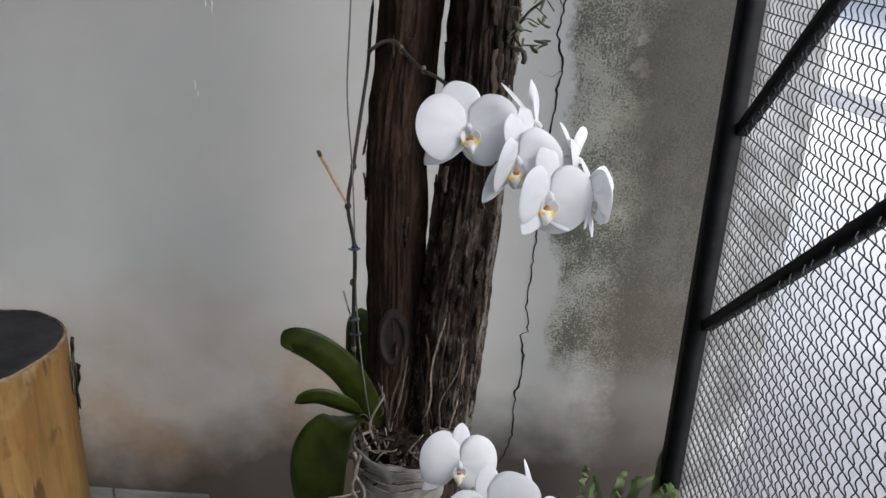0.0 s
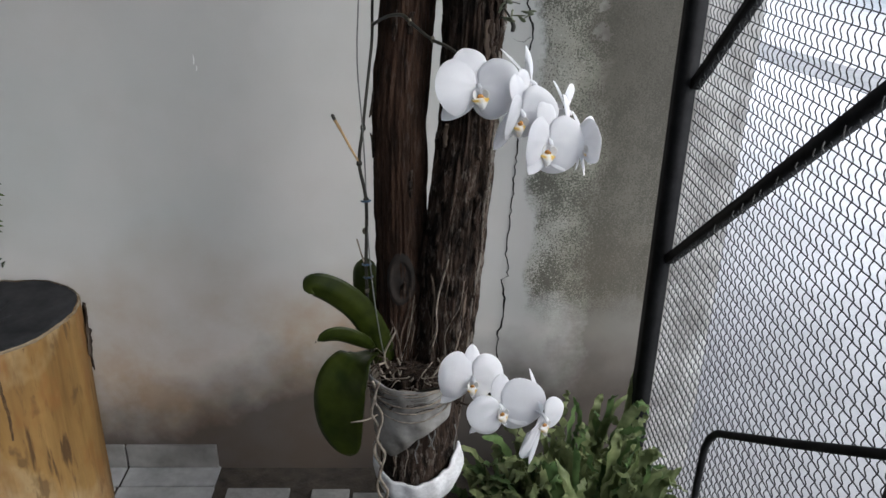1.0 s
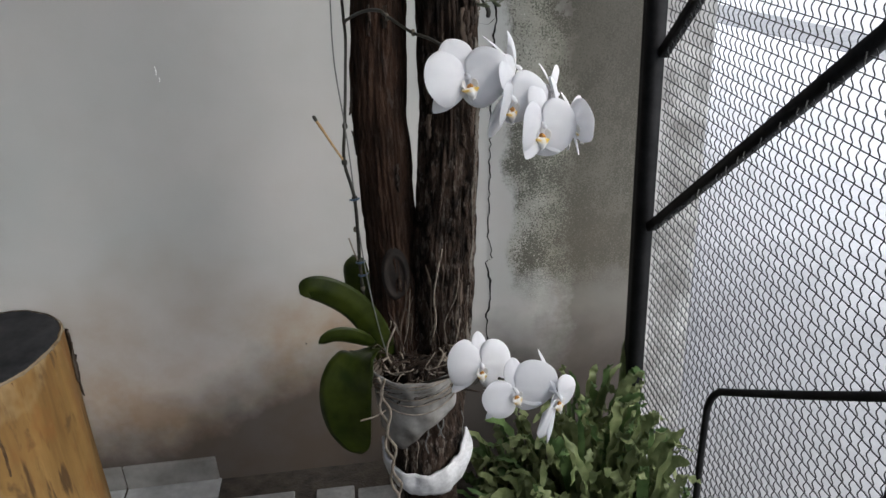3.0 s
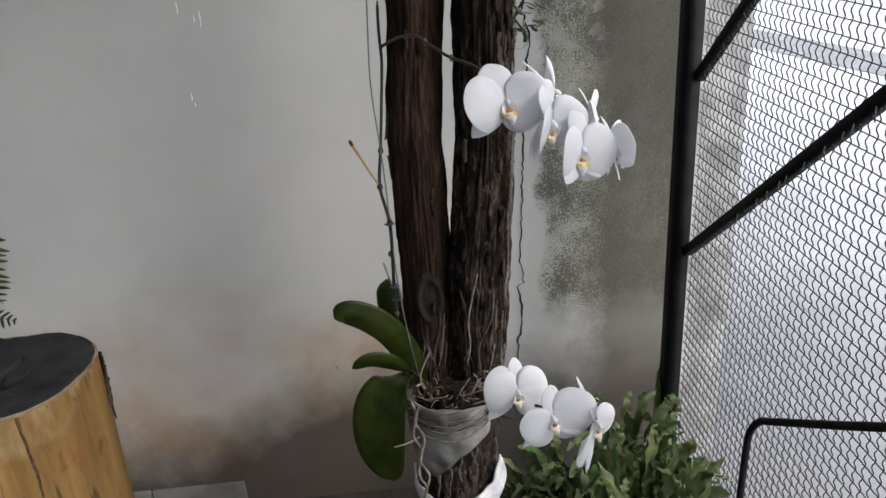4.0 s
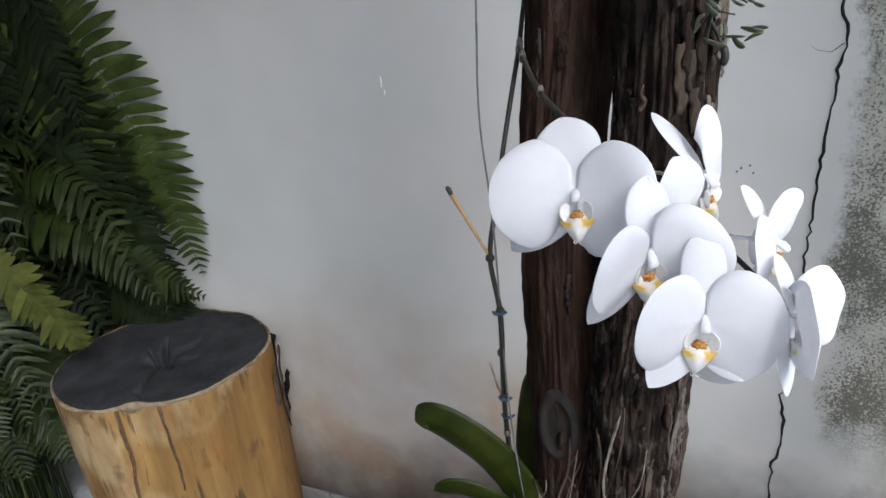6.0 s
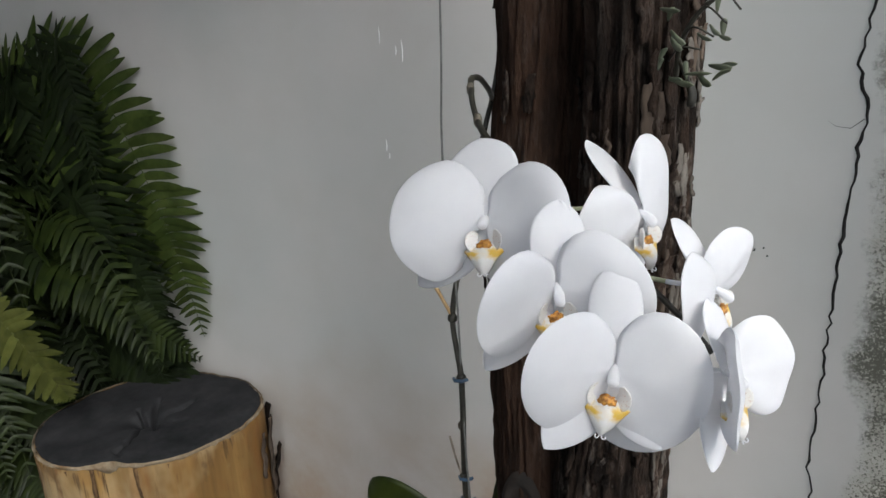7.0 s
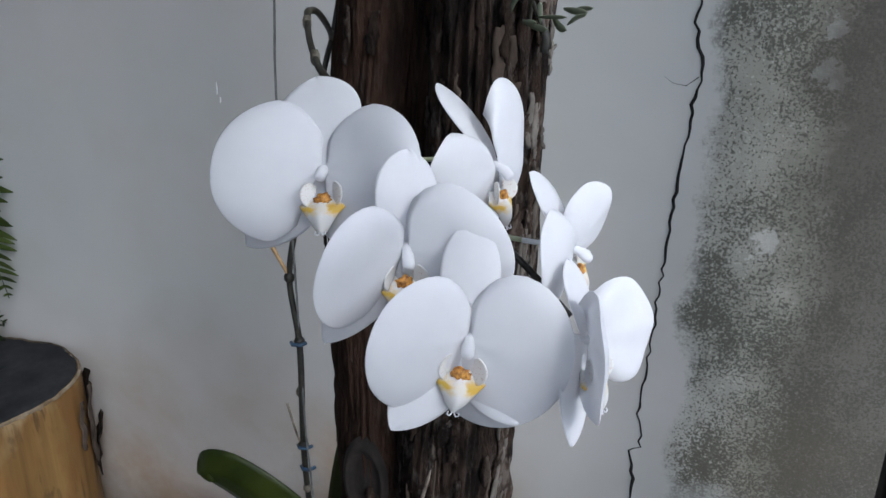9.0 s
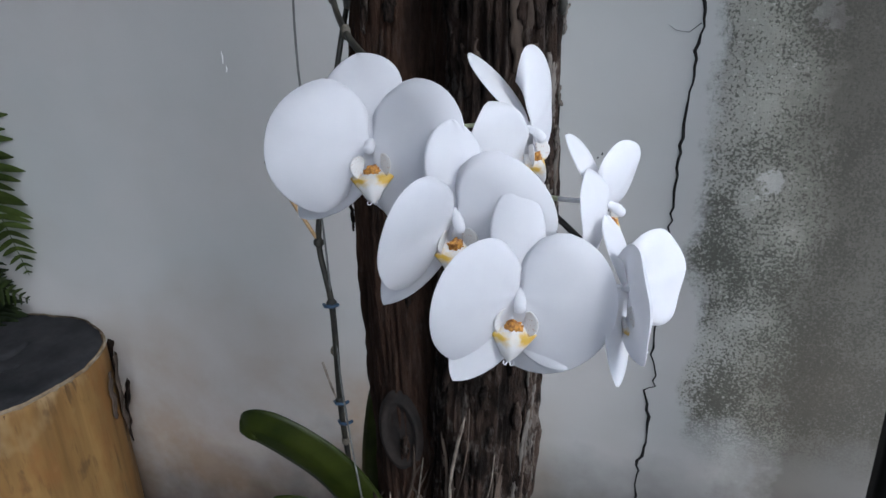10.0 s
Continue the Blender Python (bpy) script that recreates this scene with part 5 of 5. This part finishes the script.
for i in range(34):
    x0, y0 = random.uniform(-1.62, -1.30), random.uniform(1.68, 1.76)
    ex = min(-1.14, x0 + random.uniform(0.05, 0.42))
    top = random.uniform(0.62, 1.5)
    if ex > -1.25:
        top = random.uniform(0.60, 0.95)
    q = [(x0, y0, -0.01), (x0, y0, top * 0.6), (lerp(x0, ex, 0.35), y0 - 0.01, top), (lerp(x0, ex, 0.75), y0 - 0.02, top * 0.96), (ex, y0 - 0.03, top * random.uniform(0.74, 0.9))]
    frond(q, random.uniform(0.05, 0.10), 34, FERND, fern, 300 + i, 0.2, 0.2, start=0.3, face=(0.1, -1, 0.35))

# ---- leafy plant at the foot of the gate ----
bush = thing("strap_leaf_plant", (0.45, 1.32, -0.01), "dense green plant with wavy strap leaves at the gate's foot", "plant")
random.seed(31)
for i in range(400):
    x0, y0 = random.uniform(0.24, 0.60), random.uniform(1.08, 1.52)
    lean = (x0 - 0.42) * 1.0
    tall = lerp(0.26, 0.57, min(1, max(0, (x0 - 0.18) / 0.30))) * random.uniform(0.5, 1.0)
    ax, ay = lean * 0.5 + random.uniform(-0.14, 0.10), random.uniform(-0.18, 0.08)
    x1 = min(0.634, x0 + ax)
    q = [(x0, y0, -0.01), (lerp(x0, x1, 0.25), y0 + ay * 0.15, tall * 0.45), (lerp(x0, x1, 0.6), y0 + ay * 0.5, tall * 0.85), (x1, y0 + ay, tall * random.uniform(0.82, 1.0))]
    turn = random.uniform(0, math.tau)
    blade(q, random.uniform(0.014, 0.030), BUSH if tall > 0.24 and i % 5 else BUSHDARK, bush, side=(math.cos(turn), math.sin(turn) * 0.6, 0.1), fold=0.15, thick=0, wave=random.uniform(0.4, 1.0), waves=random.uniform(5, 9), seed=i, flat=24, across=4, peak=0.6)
# broad low leaves that lean out over the paving
for i in range(26):
    x0, y0 = random.uniform(0.22, 0.44), random.uniform(1.04, 1.20)
    dx, dy, tall = random.uniform(-0.13, 0.06), random.uniform(-0.16, -0.03), random.uniform(0.18, 0.36)
    q = [(x0, y0, -0.01), (x0 + dx * 0.2, y0 + dy * 0.3, tall * 0.6), (x0 + dx * 0.6, y0 + dy * 0.7, tall), (x0 + dx, y0 + dy, tall * 0.92)]
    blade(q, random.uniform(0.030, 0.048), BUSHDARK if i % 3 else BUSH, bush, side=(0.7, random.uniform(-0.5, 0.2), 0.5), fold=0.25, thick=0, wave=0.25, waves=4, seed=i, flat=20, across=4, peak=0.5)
for q, w in (([(0.50, 1.22, 0.10), (0.55, 1.20, 0.24), (0.62, 1.17, 0.30), (0.660, 1.15, 0.31)], 0.035), ([(0.50, 1.2, 0.08), (0.57, 1.17, 0.18), (0.63, 1.14, 0.21), (0.662, 1.12, 0.20)], 0.035),
             ([(0.22, 1.16, 0.05), (0.20, 1.12, 0.20), (0.19, 1.08, 0.33), (0.165, 1.05, 0.40)], 0.045), ([(0.26, 1.10, 0.02), (0.25, 1.03, 0.18), (0.235, 0.98, 0.29), (0.225, 0.96, 0.34)], 0.05)):
    blade(q, w, BUSH, bush, side=(0.4, -0.5, 0.7), fold=0.2, thick=0, wave=0.3, flat=20, across=4)

# ---- small plant on the trunk ----
sprig = thing("sprig", (0.205, 1.215, 1.49), "small grey-green leafy sprig growing on the trunk", "plant")
part("twig", tube(spline([(0.20, 1.225, 1.47), (0.208, 1.205, 1.50), (0.222, 1.195, 1.525), (0.245, 1.19, 1.545)], 5), 0.0022, 6), STEM, sprig)
part("twig", tube(spline([(0.205, 1.215, 1.49), (0.216, 1.20, 1.475), (0.222, 1.195, 1.462), (0.220, 1.195, 1.452)], 4), [0.002] * 6 + [0.004] * 6 + [0.003], 6), STEM, sprig)
random.seed(4)
for i in range(24):
    bx, bz = random.uniform(0.192, 0.245), random.uniform(1.465, 1.575)
    a = random.uniform(-0.9, 1.7)
    l = random.uniform(0.012, 0.026)
    y = random.uniform(1.182, 1.202)
    blade([(bx, y, bz), (bx + math.cos(a) * l * 0.5, y - 0.006, bz + math.sin(a) * l * 0.5), (bx + math.cos(a) * l, y - 0.010, bz + math.sin(a) * l * 0.7)], random.uniform(0.0035, 0.0065), SPRIG, sprig, side=(-math.sin(a), -0.5, math.cos(a)), thick=0.0005, flat=6, across=2, wave=0, seed=i)
for i in range(5):
    bx, bz = 0.20 + 0.010 * i, 1.49 + 0.016 * i
    part("twig", tube(spline([(bx, 1.20, bz), (bx + 0.012, 1.19, bz + 0.012), (bx + 0.030, 1.185, bz + 0.010 - 0.006 * i)], 4), 0.0009, 5), STEM, sprig)
